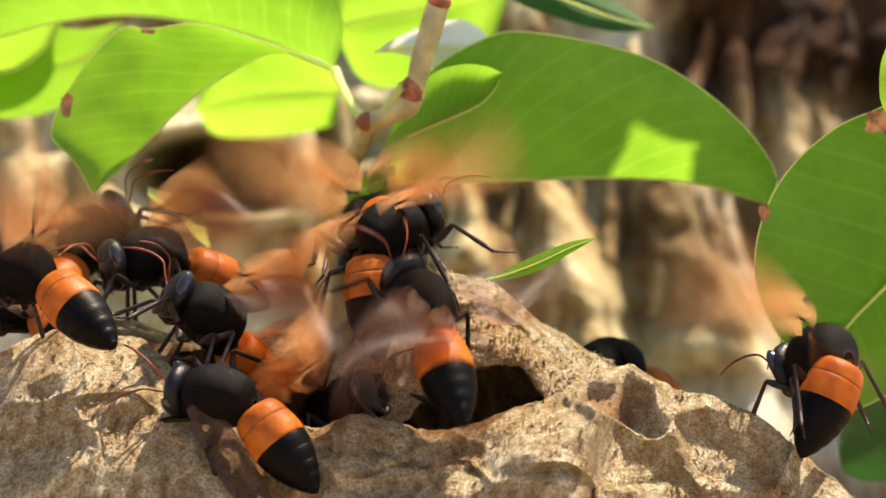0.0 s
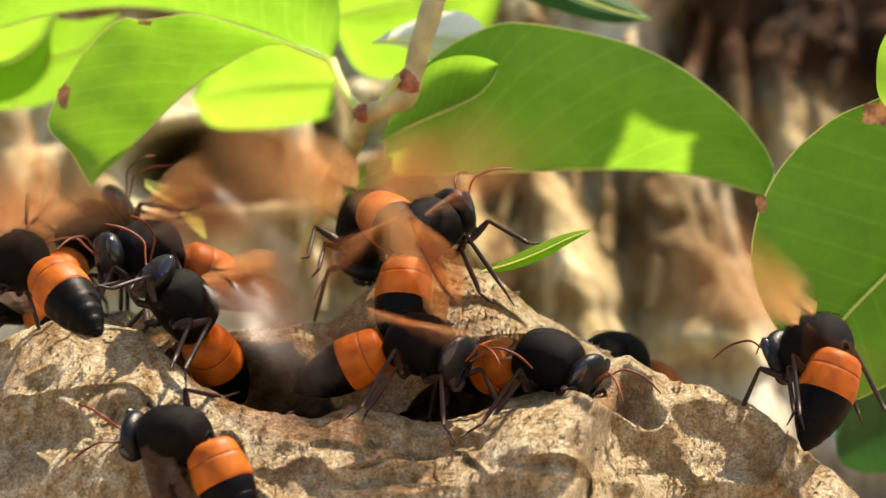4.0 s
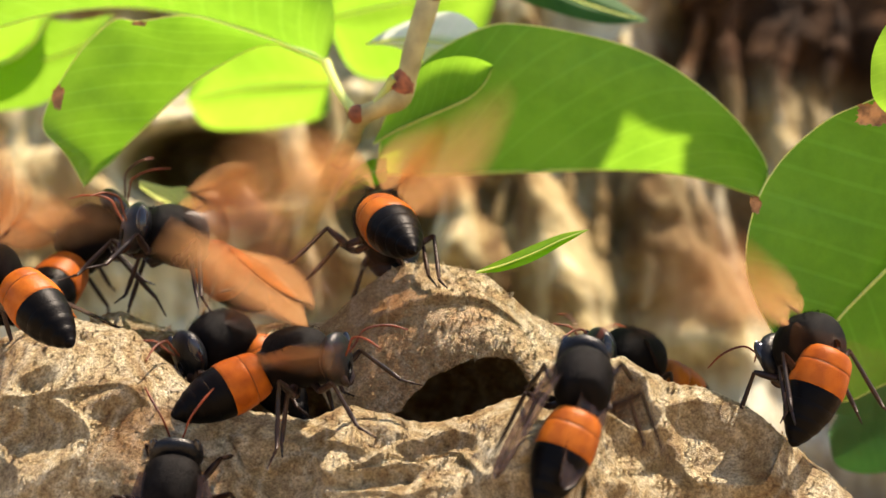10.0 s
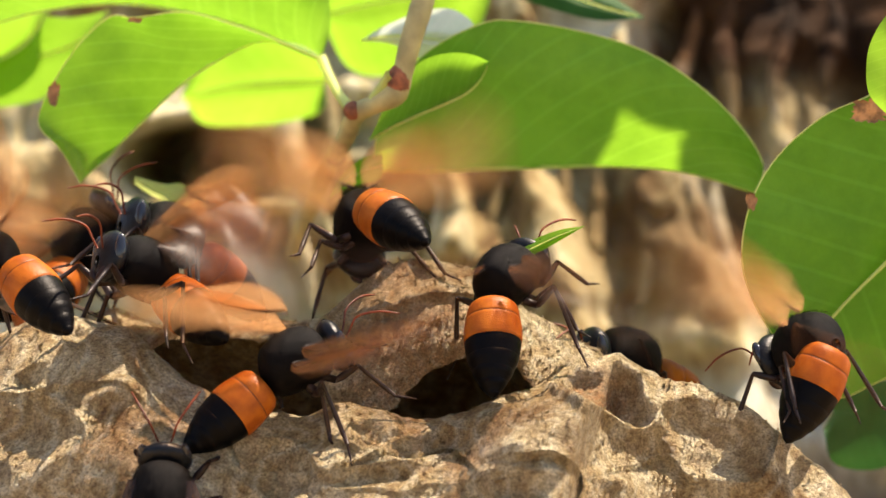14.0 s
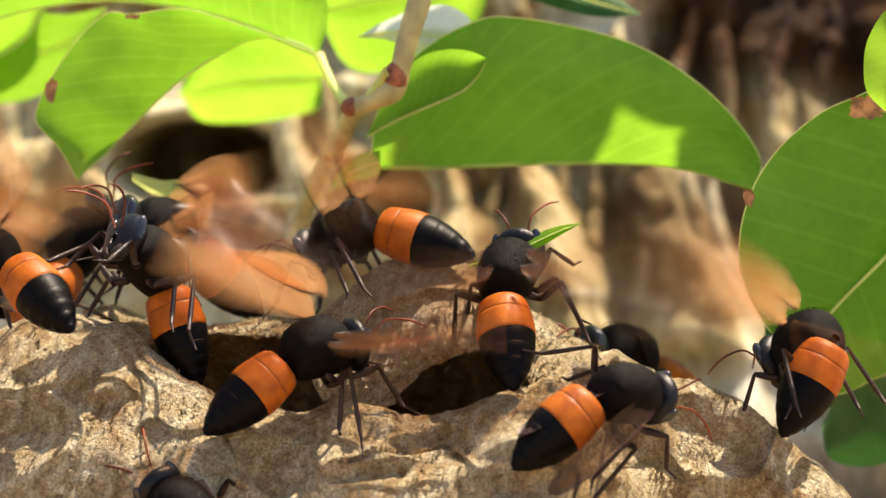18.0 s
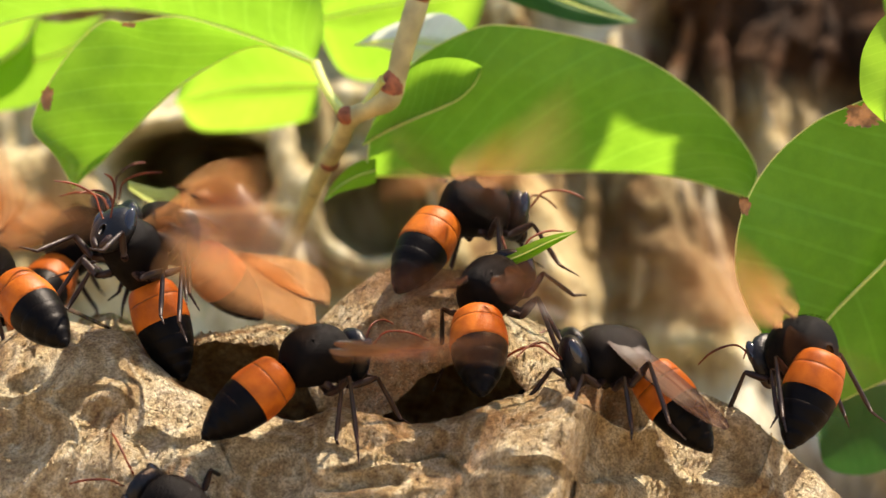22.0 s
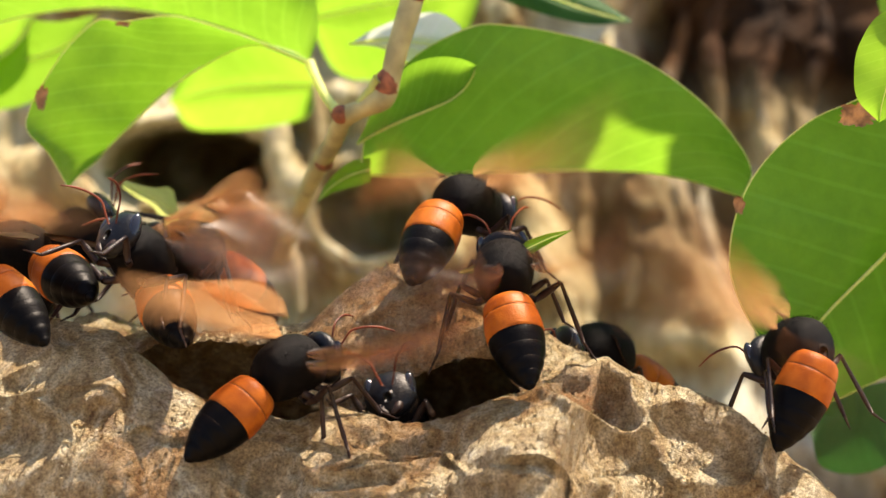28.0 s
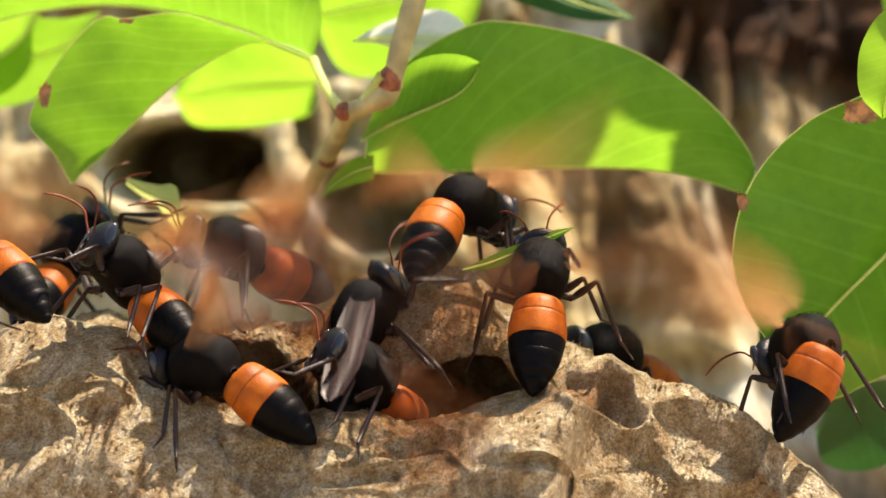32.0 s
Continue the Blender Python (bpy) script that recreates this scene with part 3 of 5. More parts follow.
def crumbs(nest, shell):
    """Loose crumbs and fibres of chewed wood that stick to the paper."""
    rnd = random.Random(21)
    me = shell.data
    co = np.empty(len(me.vertices) * 3)
    me.vertices.foreach_get("co", co)
    co = co.reshape(-1, 3)
    seen = np.nonzero((np.abs(co[:, 0]) < 0.062) & (co[:, 2] > HIGH - 0.036) & (co[:, 1] < 0.03))[0]
    verts, faces = [], []
    for _ in range(2200):
        k = int(seen[rnd.randrange(len(seen))])
        p = Vector(co[k]) + Vector((rnd.uniform(-2, 2), -0.5, rnd.uniform(0, 2))) * 1e-4
        size = rnd.uniform(0.00008, 0.00018) * (1.8 if rnd.random() < 0.06 else 1.0)
        long = rnd.uniform(1.0, 3.5)
        ax = Vector((rnd.uniform(-1, 1), rnd.uniform(-1, 0.3), rnd.uniform(-0.6, 1))).normalized()
        side = ax.orthogonal().normalized()
        up = ax.cross(side)
        n = len(verts)
        verts += [p - ax * size * long, p + side * size, p + up * size - side * size * 0.4, p - up * size - side * size * 0.5, p + ax * size * long]
        faces += [(n, n + 1, n + 2), (n, n + 2, n + 3), (n, n + 3, n + 1), (n + 4, n + 2, n + 1), (n + 4, n + 3, n + 2), (n + 4, n + 1, n + 3)]
    bits = part("loose_pulp", mesh_from("loose_pulp", verts, faces, NEST, smooth=False), nest, "crumbs of pale chewed wood")
    tagged(bits, kind="stuff")


def wasp_nest():
    nest = new("hornet_nest")
    tagged(nest, "large lumpy tan paper nest broken open on top", "hornet nest")
    crumbs(nest, front_shell(nest))
    crumbs(nest, back_wall(nest))
    cavity(nest)


# ---- leaves and twig ----
def leaf(name, edge_a, edge_b, da, db, material, label, belly=0.0, ribs=True, category="leaf", rib_at=0.5, rib_r=0.0003, crease=0.0010, margin=0.0):
    """A blade between two edges (grid places) that lie da and db metres behind the focus plane; both edges end in the tip."""
    n, m = 48, 18
    a, b = smooth_line(edge_a, n), smooth_line(edge_b, n)
    verts, uvs, rib = [], [], []
    for i in range(n):
        s = i / (n - 1)
        for j in range(m + 1):
            f = j / m
            u, v = a[i] * (1 - f) + b[i] * f
            d = da * (1 - f) + db * f - belly * math.sin(math.pi * f) * math.sin(math.pi * s)
            p = spot(u, v, d)
            p.y += 0.0008 * noise.noise(Vector((u * 0.012, v * 0.012, d * 50)))
            p.y += (crease if ribs else 0.0) * math.exp(-(abs(f - rib_at) / 0.06) ** 2)
            verts.append(p)
            uvs.append((s, 0.5 + (f - rib_at)))
        u, v = a[i] * (1 - rib_at) + b[i] * rib_at
        d = da * (1 - rib_at) + db * rib_at - belly * math.sin(math.pi * rib_at) * math.sin(math.pi * s)
        rib.append(spot(u, v, d - 0.0002))
    blade_me = mesh_from("blade", verts, grid_faces(n, m + 1), material, uvs)
    top = new(name)
    top.location = rib[0]
    tagged(top, label, category)
    inv = Matrix.Translation(-rib[0])
    for v in blade_me.vertices:
        v.co = inv @ v.co
    part("blade", blade_me, top)
    if ribs:
        tv, tf = tube([inv @ p for p in rib[::3]], [rib_r * (1 - 0.75 * k / 15) for k in range(16)], 6)
        part("midrib", mesh_from("midrib", tv, tf, RIB, [(0.3, 0.5)] * len(tv)), top, "pale yellow-green rib")
    for side in (0, m) if margin else ():
        tv, tf = tube([inv @ verts[i * (m + 1) + side] for i in range(n)], [margin] * n, 6)
        part("leaf_edge", mesh_from("leaf_edge", tv, tf, RIB, [(0.3, 0.5)] * len(tv)), top, "thin pale leaf edge")
    return top


def scar(top, u, v, d, a, b):
    """A ragged dry patch lying just before the blade, with lobes and small holes round its edge."""
    k, rings = 60, 7
    verts, faces = [spot(u, v, d) - top.location], []
    for q in range(1, rings + 1):
        for i in range(k):
            w = 2 * math.pi * i / k
            c = Vector((math.cos(w) * 1.4, math.sin(w) * 1.4, u * 0.13 + v * 0.07))
            r = q / rings * (0.85 + 0.45 * noise.noise(c) + 0.28 * noise.noise(c * 3.1) + 0.12 * noise.noise(c * 8))
            curl = 0.00012 * noise.noise(c * 4 + Vector((0, 0, q))) - 0.0002 * (q == rings)
            verts.append(spot(u + a * r * math.cos(w), v + b * r * math.sin(w), d + curl) - top.location)
    at = lambda q, i: 1 + (q - 1) * k + i % k
    faces = [(0, at(1, i), at(1, i + 1)) for i in range(k)]
    faces += [(at(q, i), at(q + 1, i), at(q + 1, i + 1), at(q, i + 1)) for q in range(1, rings) for i in range(k)]
    part("brown_edge", mesh_from("brown_edge", verts, faces, BROWN), top, "dry brown bitten patch")


def shade_leaf(cx, cy, cz, half, wide, turn, droop=0):
    """An unseen leaf added to cast shade, flat, with its length along x."""
    n, m = 30, 10
    verts, uvs = [], []
    for i in range(n + 1):
        s = i / n
        w = wide * max(0.0, math.sin(math.pi * s)) ** 0.17
        for j in range(m + 1):
            f = 2 * j / m - 1
            verts.append(Vector((half * (2 * s - 1), w * f + 0.0006 * math.sin(9 * s + 2 * f), 0.0018 * (1 - f * f) - 0.004 * (2 * s - 1) ** 2)))
            uvs.append((s, 0.5 + 0.5 * f))
    top = new("leaf")
    top.matrix_basis = pose(cx, cy, cz, 0, droop, turn)
    tagged(top, "unseen green leaf added to cast shade", "leaf")
    part("blade", mesh_from("blade", verts, grid_faces(n + 1, m + 1), LEAF, uvs), top)
    tv, tf = tube([Vector((half * (2 * k / 12 - 1), 0, 0.0019 - 0.004 * (2 * k / 12 - 1) ** 2)) for k in range(13)], [0.0004 * (1 - 0.06 * k) for k in range(13)], 6)
    part("midrib", mesh_from("midrib", tv, tf, RIB, [(0.3, 0.5)] * len(tv)), top, "pale yellow-green rib")


def leaves():
    leaf("leaf", [(684, 300), (700, 215), (770, 120), (870, 64), (940, 58), (1060, 78), (1170, 114), (1270, 180), (1340, 252), (1374, 315), (1358, 362)],
         [(684, 300), (690, 322), (740, 326), (810, 325), (900, 321), (1000, 318), (1100, 316), (1200, 321), (1275, 336), (1325, 352), (1358, 362)],
         0.034, 0.044, LEAF, "broad glossy green leaf curved over the nest", 0.003, True, rib_at=0.985, rib_r=0.00016, crease=0.0, margin=0.00011)
    leaf("leaf", [(676, 268), (700, 222), (735, 165), (770, 128), (820, 114), (862, 118), (888, 130)],
         [(676, 268), (710, 250), (760, 228), (810, 208), (850, 188), (876, 160), (888, 130)],
         0.028, 0.033, LEAF, "small green leaf folded along its pale edge", 0.001, True, rib_at=0.97, rib_r=0.00028)
    leaf("leaf", [(700, 292), (668, 298), (640, 318), (618, 345), (606, 372)], [(700, 335), (680, 342), (655, 348), (630, 356), (606, 372)],
         0.038, 0.038, LEAF_BRIGHT, "yellow-green tip of a drooping leaf", 0.001, True, rib_r=0.00014, crease=0.0003)
    x = leaf("leaf", [(592, 124), (608, 60), (590, -10), (500, -70), (340, -100), (150, -90), (0, -30), (-60, 80)],
             [(592, 124), (540, 104), (440, 66), (330, 40), (220, 29), (100, 42), (0, 68), (-60, 80)],
             0.044, 0.052, LEAF, "large green leaf with a pale rib", 0.002, True, rib_at=0.985, rib_r=0.00045)
    x = leaf("leaf", [(592, 124), (520, 94), (440, 66), (350, 42), (262, 52), (218, 50), (165, 98), (125, 155), (98, 205), (93, 245), (130, 285), (165, 345)],
             [(592, 124), (565, 106), (520, 94), (470, 98), (410, 128), (350, 168), (305, 208), (268, 245), (240, 272), (215, 300), (190, 320), (165, 345)],
             0.033, 0.038, LEAF, "hanging green leaf with a ragged bitten edge", 0.0004, True, rib_at=0.985, rib_r=0.00012, crease=0.0, margin=0.00008)
    scar(x, 118, 186, 0.0285, 13, 26)
    scar(x, 262, 56, 0.030, 16, 5)
    x = leaf("leaf", [(1760, 120), (1660, 130), (1568, 186), (1480, 226), (1400, 296), (1352, 378), (1335, 470), (1352, 545), (1395, 620), (1450, 700)],
             [(1760, 120), (1850, 260), (1860, 380), (1800, 520), (1720, 610), (1640, 665), (1568, 700), (1520, 722), (1480, 722), (1450, 700)],
             0.016, 0.030, LEAF, "big rounded green leaf beside the nest", 0.003, True, rib_at=0.6, rib_r=0.0004, margin=0.00010)
    scar(x, 1566, 218, 0.0145, 48, 27)
    scar(x, 1352, 376, 0.0148, 11, 20)
    leaf("leaf", [(1660, 20), (1600, 40), (1566, 90), (1556, 140), (1562, 190), (1600, 230)], [(1660, 20), (1680, 60), (1690, 110), (1680, 160), (1650, 200), (1600, 230)],
         0.000, 0.000, LEAF_BRIGHT, "bright green leaf hanging at the side", 0.001, True, rib_r=0.00014, crease=0.0003)
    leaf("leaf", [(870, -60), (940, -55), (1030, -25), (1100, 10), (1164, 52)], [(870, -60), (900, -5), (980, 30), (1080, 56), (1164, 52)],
         0.060, 0.058, LEAF_SHADED, "green leaf with shade in its colour", 0.001)
    leaf("young_leaf", [(664, 92), (700, 68), (760, 44), (818, 36), (860, 62), (872, 108)], [(664, 92), (716, 98), (764, 122), (815, 142), (858, 140), (872, 108)],
         0.044, 0.041, LEAF_PALE, "curled pale silvery young leaf on the twig", 0.004, True, rib_at=0.55, rib_r=0.0002)
    leaf("shoot", [(858, 494), (905, 472), (955, 449), (1010, 428), (1058, 420)], [(858, 498), (905, 494), (960, 476), (1012, 447), (1058, 420)],
         0.008, 0.006, LEAF_BRIGHT, "narrow folded yellow-green leaf shoot", 0.002, True, rib_r=0.00014, crease=0.0003)
    leaf("leaf", [(262, 332), (290, 340), (318, 346), (340, 344), (352, 350)], [(262, 345), (285, 362), (315, 380), (345, 420), (372, 440)],
         0.043, 0.050, LEAF_DRY, "torn pale stub of a withered leaf", 0.001, True, rib_r=0.00006, crease=0.0003)
    # unseen leaves added towards the sun, to shade the broad leaf round a lit gap
    for cx, cy, cz, half, wide, turn in ((0.0180, 0.0440, 0.040, 0.0140, 0.0115, 0), (0.0580, 0.0440, 0.040, 0.0165, 0.0115, 0), (0.0370, 0.0384, 0.0415, 0.013, 0.0042, 0), (0.0005, 0.0360, 0.026, 0.0080, 0.0062, 0)):
        up = SUN_TO * (0.16 / SUN_TO.z)
        shade_leaf(cx + up.x, cy + up.y, HIGH + cz + up.z, half, wide, turn)
    # and an unseen one added beside the big leaf to shade it
    shade_leaf(0.064, 0.035, HIGH + 0.016, 0.036, 0.0185, 0, 84)
    # soft bright leaves between the twig and the trunk
    far = [([(600, 160), (585, 112), (520, 92), (430, 98), (372, 130), (345, 190)], [(600, 160), (592, 215), (530, 236), (450, 244), (380, 238), (345, 190)], 0.098, LEAF_BRIGHT),
           ([(215, 40), (150, 52), (80, 48), (0, 52), (-80, 70)], [(215, 40), (190, 130), (110, 190), (20, 210), (-80, 200)], 0.082, LEAF),
           ([(110, 30), (60, 40), (10, 60), (-80, 60)], [(110, 30), (90, 140), (20, 195), (-80, 190)], 0.076, LEAF_BRIGHT),
           ([(590, 50), (610, -60), (720, -110), (830, -90), (905, -20)], [(590, 50), (640, 140), (720, 152), (850, 100), (905, -20)], 0.082, LEAF_BRIGHT),
           # the last two blades have their shade painted in
           ([(1480, 780), (1520, 720), (1600, 690), (1680, 690)], [(1480, 780), (1500, 840), (1580, 850), (1680, 800)], 0.050, LEAF_SHADED),
           ([(1380, 600), (1420, 590), (1480, 640), (1560, 700)], [(1380, 600), (1390, 660), (1450, 730), (1560, 760)], 0.045, LEAF_SHADED)]
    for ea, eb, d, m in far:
        leaf("leaf", ea, eb, d, d + (0.012 if m is not LEAF_SHADED else -0.002), m, "sunlit green leaf near the trunk" if m is LEAF_BRIGHT else "green leaf near the trunk", 0.001, m is not LEAF_SHADED)


def twig():
    top = new("twig")
    pts = [(800, -200, 34), (790, -60, 30), (772, 20, 27), (748, 100, 26), (736, 150, 26), (722, 186, 26), (690, 204, 27), (654, 222, 29), (636, 262, 33), (612, 302, 40), (590, 345, 50), (560, 420, 72), (540, 470, 118)]
    rad = [26, 24, 22, 19, 20, 22, 17, 18, 17, 18, 16, 15, 16]
    ln = smooth_line([(u, v, d) for u, v, d in pts], 60)
    rr = np.interp(np.linspace(0, 1, 60), np.linspace(0, 1, len(rad)), rad)
    places = [spot(u, v, d * 0.001) for u, v, d in ln]
    top.location = places[-1]
    base = top.location.copy()
    rr = [r * UNIT * (1 + 0.10 * noise.noise(p * 300)) for r, p in zip(rr, places)]
    tv, tf = tube([p - base for p in places], rr, 14)
    tagged(top, "thin tan twig forking above the nest", "twig")
    part("stem", mesh_from("stem", tv, tf, TWIG), top)
    # an unseen run added above, bending over to the side, to carry the shading leaves
    first = places[0] - base
    run = smooth_line([tuple(first), tuple(Vector((0.010, 0.055, 1.580)) - base), tuple(Vector((0.030, 0.095, 1.620)) - base), tuple(Vector((0.075, 0.100, 1.648)) - base), tuple(Vector((0.118, 0.090, 1.655)) - base)], 40)
    part("branch", mesh_from("branch", *tube(run, [26 * UNIT * (1 - 0.5 * i / 39) for i in range(40)], 12), TWIG), top)

    def knob(u, v, d, r, tall, m, label):
        c = spot(u, v, d) - base
        rings = []
        for i in range(9):
            a = math.pi * i / 8
            rings.append((c + Vector((0, 0, -tall * math.cos(a))) * UNIT, max(0.05, r * math.sin(a)) * UNIT, max(0.05, r * math.sin(a)) * UNIT, (0, 0.001, 1)))
        v_, f_ = loft(rings, 14)
        v_ = [p + p.normalized() * 0.0001 * noise.noise(p * 1500) for p in v_]
        part("leaf_scar", mesh_from("leaf_scar", v_, f_, m), top, label)
    knob(728, 166, 0.0258, 23, 33, NODE, "reddish brown knobbly leaf scar")
    knob(648, 216, 0.0282, 18, 18, NODE, "reddish brown leaf scar")
    knob(618, 298, 0.0385, 19, 20, NODE, "reddish brown leaf scar")
    knob(778, 4, 0.0268, 22, 18, NODE, "reddish brown leaf scar")
    for line_pts in ([(592, 124, 40), (604, 152, 37), (622, 186, 33), (644, 214, 29)], [(714, 152, 25), (700, 172, 26), (684, 196, 27)]):
        ln = smooth_line(line_pts, 16)
        tv, tf = tube([spot(u, v, d * 0.001) - base for u, v, d in ln], [11 * UNIT * (1 - 0.2 * math.sin(math.pi * i / 15)) for i in range(16)], 10)
        part("petiole", mesh_from("petiole", tv, tf, RIB, [(0.3, 0.5)] * len(tv)), top, "yellow-green leaf stalk")


# ---- hornets ----
MM = 0.00112  # one hornet millimetre: these are big workers


def scaled(rings):
    return [(tuple(c * MM for c in p), a * MM, b * MM, ax) for p, a, b, ax in rings]


def body_rings(prof, z0=0.0):
    """prof: x, half width, half height, rise; along the x axis."""
    n = 4
    out = []
    fine = smooth_line(prof, (len(prof) - 1) * n + 1)
    for p in fine:
        out.append(((p[0], 0, z0 + p[3]), max(p[1], 0.02), max(p[2], 0.02), (1, 0, 0)))
    return scaled(out)


def wing_mesh(name, length, width, sweep):
    """A membrane along +y with its leading edge towards +x."""
    n, m = 16, 6
    verts, uvs = [], []
    for i in range(n + 1):
        s = i / n
        lead = 0.10 * width * math.sin(math.pi * s) - sweep * s * s
        chord = width * (0.16 + 0.95 * math.sin(min(1, s * 1.06) ** 0.75 * math.pi * 0.97) ** 0.8) * (1 - 0.30 * s ** 6)
        if i == n:
            chord *= 0.35
        for j in range(m + 1):
            f = j / m
            verts.append(Vector(((lead - chord * f), length * s, 0.5 * math.sin(math.pi * f) * s + 0.12 * math.sin(5 * f + 9 * s))) * MM)
            uvs.append((s, f))
    faces = grid_faces(n + 1, m + 1)
    v2, f2 = tube([Vector(((0.10 * width * math.sin(math.pi * k / 8) - sweep * (k / 8) ** 2), length * k / 8, 0.02)) * MM for k in range(9)], [0.20 * MM * (1 - 0.7 * k / 8) for k in range(9)], 6)
    n0 = len(verts)
    verts += v2
    uvs += [(0.0, 0.0)] * len(v2)
    faces += [tuple(i + n0 for i in f) for f in f2]
    me = mesh_from(name, verts, faces, WING, uvs)
    me.materials.append(LEG)
    for poly in me.polygons:
        if poly.vertices[0] >= n0:
            poly.material_index = 1
    return me


FOLDED = {}


def folded_wing(slot):
    """A wing pleated lengthwise, as at rest."""
    if slot not in FOLDED:
        n, m = 18, 6
        s0 = 1 if slot == "wing_l" else -1
        verts = []
        for i in range(n + 1):
            s = i / n
            w = 4.2 * (0.25 + 0.75 * math.sin(math.pi * min(1.0, 0.12 + 0.86 * s)) ** 0.6) * (0.45 if i == n else 1)
            for j in range(m + 1):
                f = j / m - 0.5
                verts.append(Vector((w * f - 1.2 * s * s, s0 * 16.2 * s, 0.14 * math.cos(4 * math.pi * f) * min(1, 3 * s))) * MM)
        FOLDED[slot] = mesh_from("folded_wing", verts, grid_faces(n + 1, m + 1), SMOKY)
    return FOLDED[slot]


def limb(points, radii):
    ln = smooth_line(points, (len(points) - 1) * 5 + 1)
    rr = np.interp(np.linspace(0, 1, len(ln)), np.linspace(0, 1, len(radii)), radii)
    return tube([Vector(p) * MM for p in ln], [r * MM for r in rr], 8)


def hornet_master():
    top = new("hornet")
    tagged(top, "black hornet with a broad orange band on its abdomen, on the nest", "hornet", "hornets on the nest")
    # thorax, 7.5 mm, deep and hunched
    th = loft(body_rings([(-4.1, 0.7, 0.7, -0.8), (-3.75, 1.9, 2.0, -0.45), (-2.9, 2.8, 3.0, 0.0), (-0.9, 3.25, 3.45, 0.2), (1.2, 3.3, 3.4, 0.2), (2.8, 2.95, 3.0, -0.05), (3.6, 2.1, 2.2, -0.35), (4.05, 0.8, 0.9, -0.6)]), 24)
    plate = loft(body_rings([(-3.0, 0.9, 0.3, 2.0), (-2.3, 1.7, 0.5, 2.35), (-1.6, 2.0, 0.5, 2.75), (-1.1, 1.6, 0.3, 2.9)]), 14)
    thorax = part("thorax", mesh_from("thorax", *merged(th), FUZZ), top, "velvety black thorax")
    part("scutellum", mesh_from("scutellum", *plate, BLACK), thorax)
    # bristles on the back
    rnd = random.Random(5)
    hv, hf = [], []
    for _ in range(1500):
        a, x = rnd.uniform(-2.4, 2.4), rnd.uniform(-3.0, 3.2)
        w = max(0.05, 1 - (x / 4.1) ** 4) ** 0.5
        p = Vector((x, 3.25 * w * math.sin(a), 0.2 + 3.45 * w * math.cos(a)))
        o = Vector((x * 0.2 + rnd.uniform(-.3, .3), math.sin(a) + rnd.uniform(-.3, .3), math.cos(a) + rnd.uniform(-.3, .3))).normalized()
        s = o.cross(Vector((1, 0, 0))).normalized() * 0.022
        k = len(hv)
        tip = p + o * rnd.uniform(0.12, 0.28)
        hv += [(p - s) * MM, (p + s) * MM, tip * MM, (p + o.cross(s).normalized() * 0.03) * MM]
        hf += [(k, k + 1, k + 2), (k + 1, k + 3, k + 2), (k + 3, k, k + 2)]
    part("bristles", mesh_from("bristles", hv, hf, FUZZ, smooth=False), thorax)
    # head: broad and flat-faced
    head = new("head", mesh_from("head", *loft(body_rings([(-1.3, 1.0, 1.0, 0.4), (-1.05, 2.2, 2.1, 0.2), (-0.35, 2.95, 2.85, 0.0), (0.35, 2.95, 2.95, -0.2), (0.95, 2.35, 2.5, -0.45), (1.4, 1.4, 1.7, -0.75), (1.62, 0.5, 0.7, -1.0)]), 22), HEAD))
    head.parent, head.location = top, (4.7 * MM, 0, -0.3 * MM)
    head.rotation_euler = (0, radians(18), 0)
    for s in (1, -1):
        rings = []
        for i in range(9):
            a = math.pi * i / 8
            rings.append(((0.15 - 0.55 * math.cos(a) * 0.3, s * 2.3, 0.35 - 2.0 * math.cos(a)), 0.78 * max(0.03, math.sin(a)), 0.75 * max(0.03, math.sin(a)), (0, 0.001, 1)))
        part("eye", mesh_from("eye", *loft(scaled(rings), 14), EYE_MAT), head, "smooth dark kidney-shaped eye")
        jaw = limb([(0.9, s * 1.1, -1.7), (1.25, s * 0.9, -2.4), (1.35, s * 0.35, -2.95), (1.3, s * 0.05, -3.1)], [0.55, 0.5, 0.32, 0.12])
        part("mandible", mesh_from("mandible", *jaw, LEG), head)
        ant = limb([(1.45, s * 0.55, 0.5), (2.1, s * 1.0, 1.6), (2.8, s * 1.5, 2.8), (4.1, s * 2.3, 3.2), (5.6, s * 3.1, 3.1), (7.2, s * 3.8, 2.5)], [0.11, 0.12, 0.12, 0.14, 0.14, 0.08])
        part("antenna", mesh_from("antenna", *ant, RED), head, "dark red jointed antenna")
    # gaster: hinged at the waist, its axis runs along -x
    def seg(x0, x1, r0, r1, lip):
        return [(-x0, r0 - 0.02, (r0 - 0.02) * 0.94, 0), (-x0 - 0.06, r0, r0 * 0.94, 0), (-(x0 + x1) / 2, (r0 + r1) / 2 + 0.03 + 0.06 * (r0 - r1), ((r0 + r1) / 2 + 0.03 + 0.06 * (r0 - r1)) * 0.94, 0), (-x1 + 0.1, r1 + lip, (r1 + lip) * 0.94, 0), (-x1, r1 - 0.02, (r1 - 0.02) * 0.94, 0)]
    waist = loft(scaled([((-x, 0, 0), r, r, (-1, 0, 0)) for x, r in ((-0.5, 0.45), (0.0, 0.45), (0.5, 0.6), (0.9, 1.2))]), 14)
    tips = [(5.7, 7.7, 3.58, 3.26), (7.65, 9.35, 3.25, 2.60), (9.3, 10.7, 2.60, 1.82), (10.65, 12.0, 1.82, 0.85), (11.95, 12.6, 0.84, 0.10)]
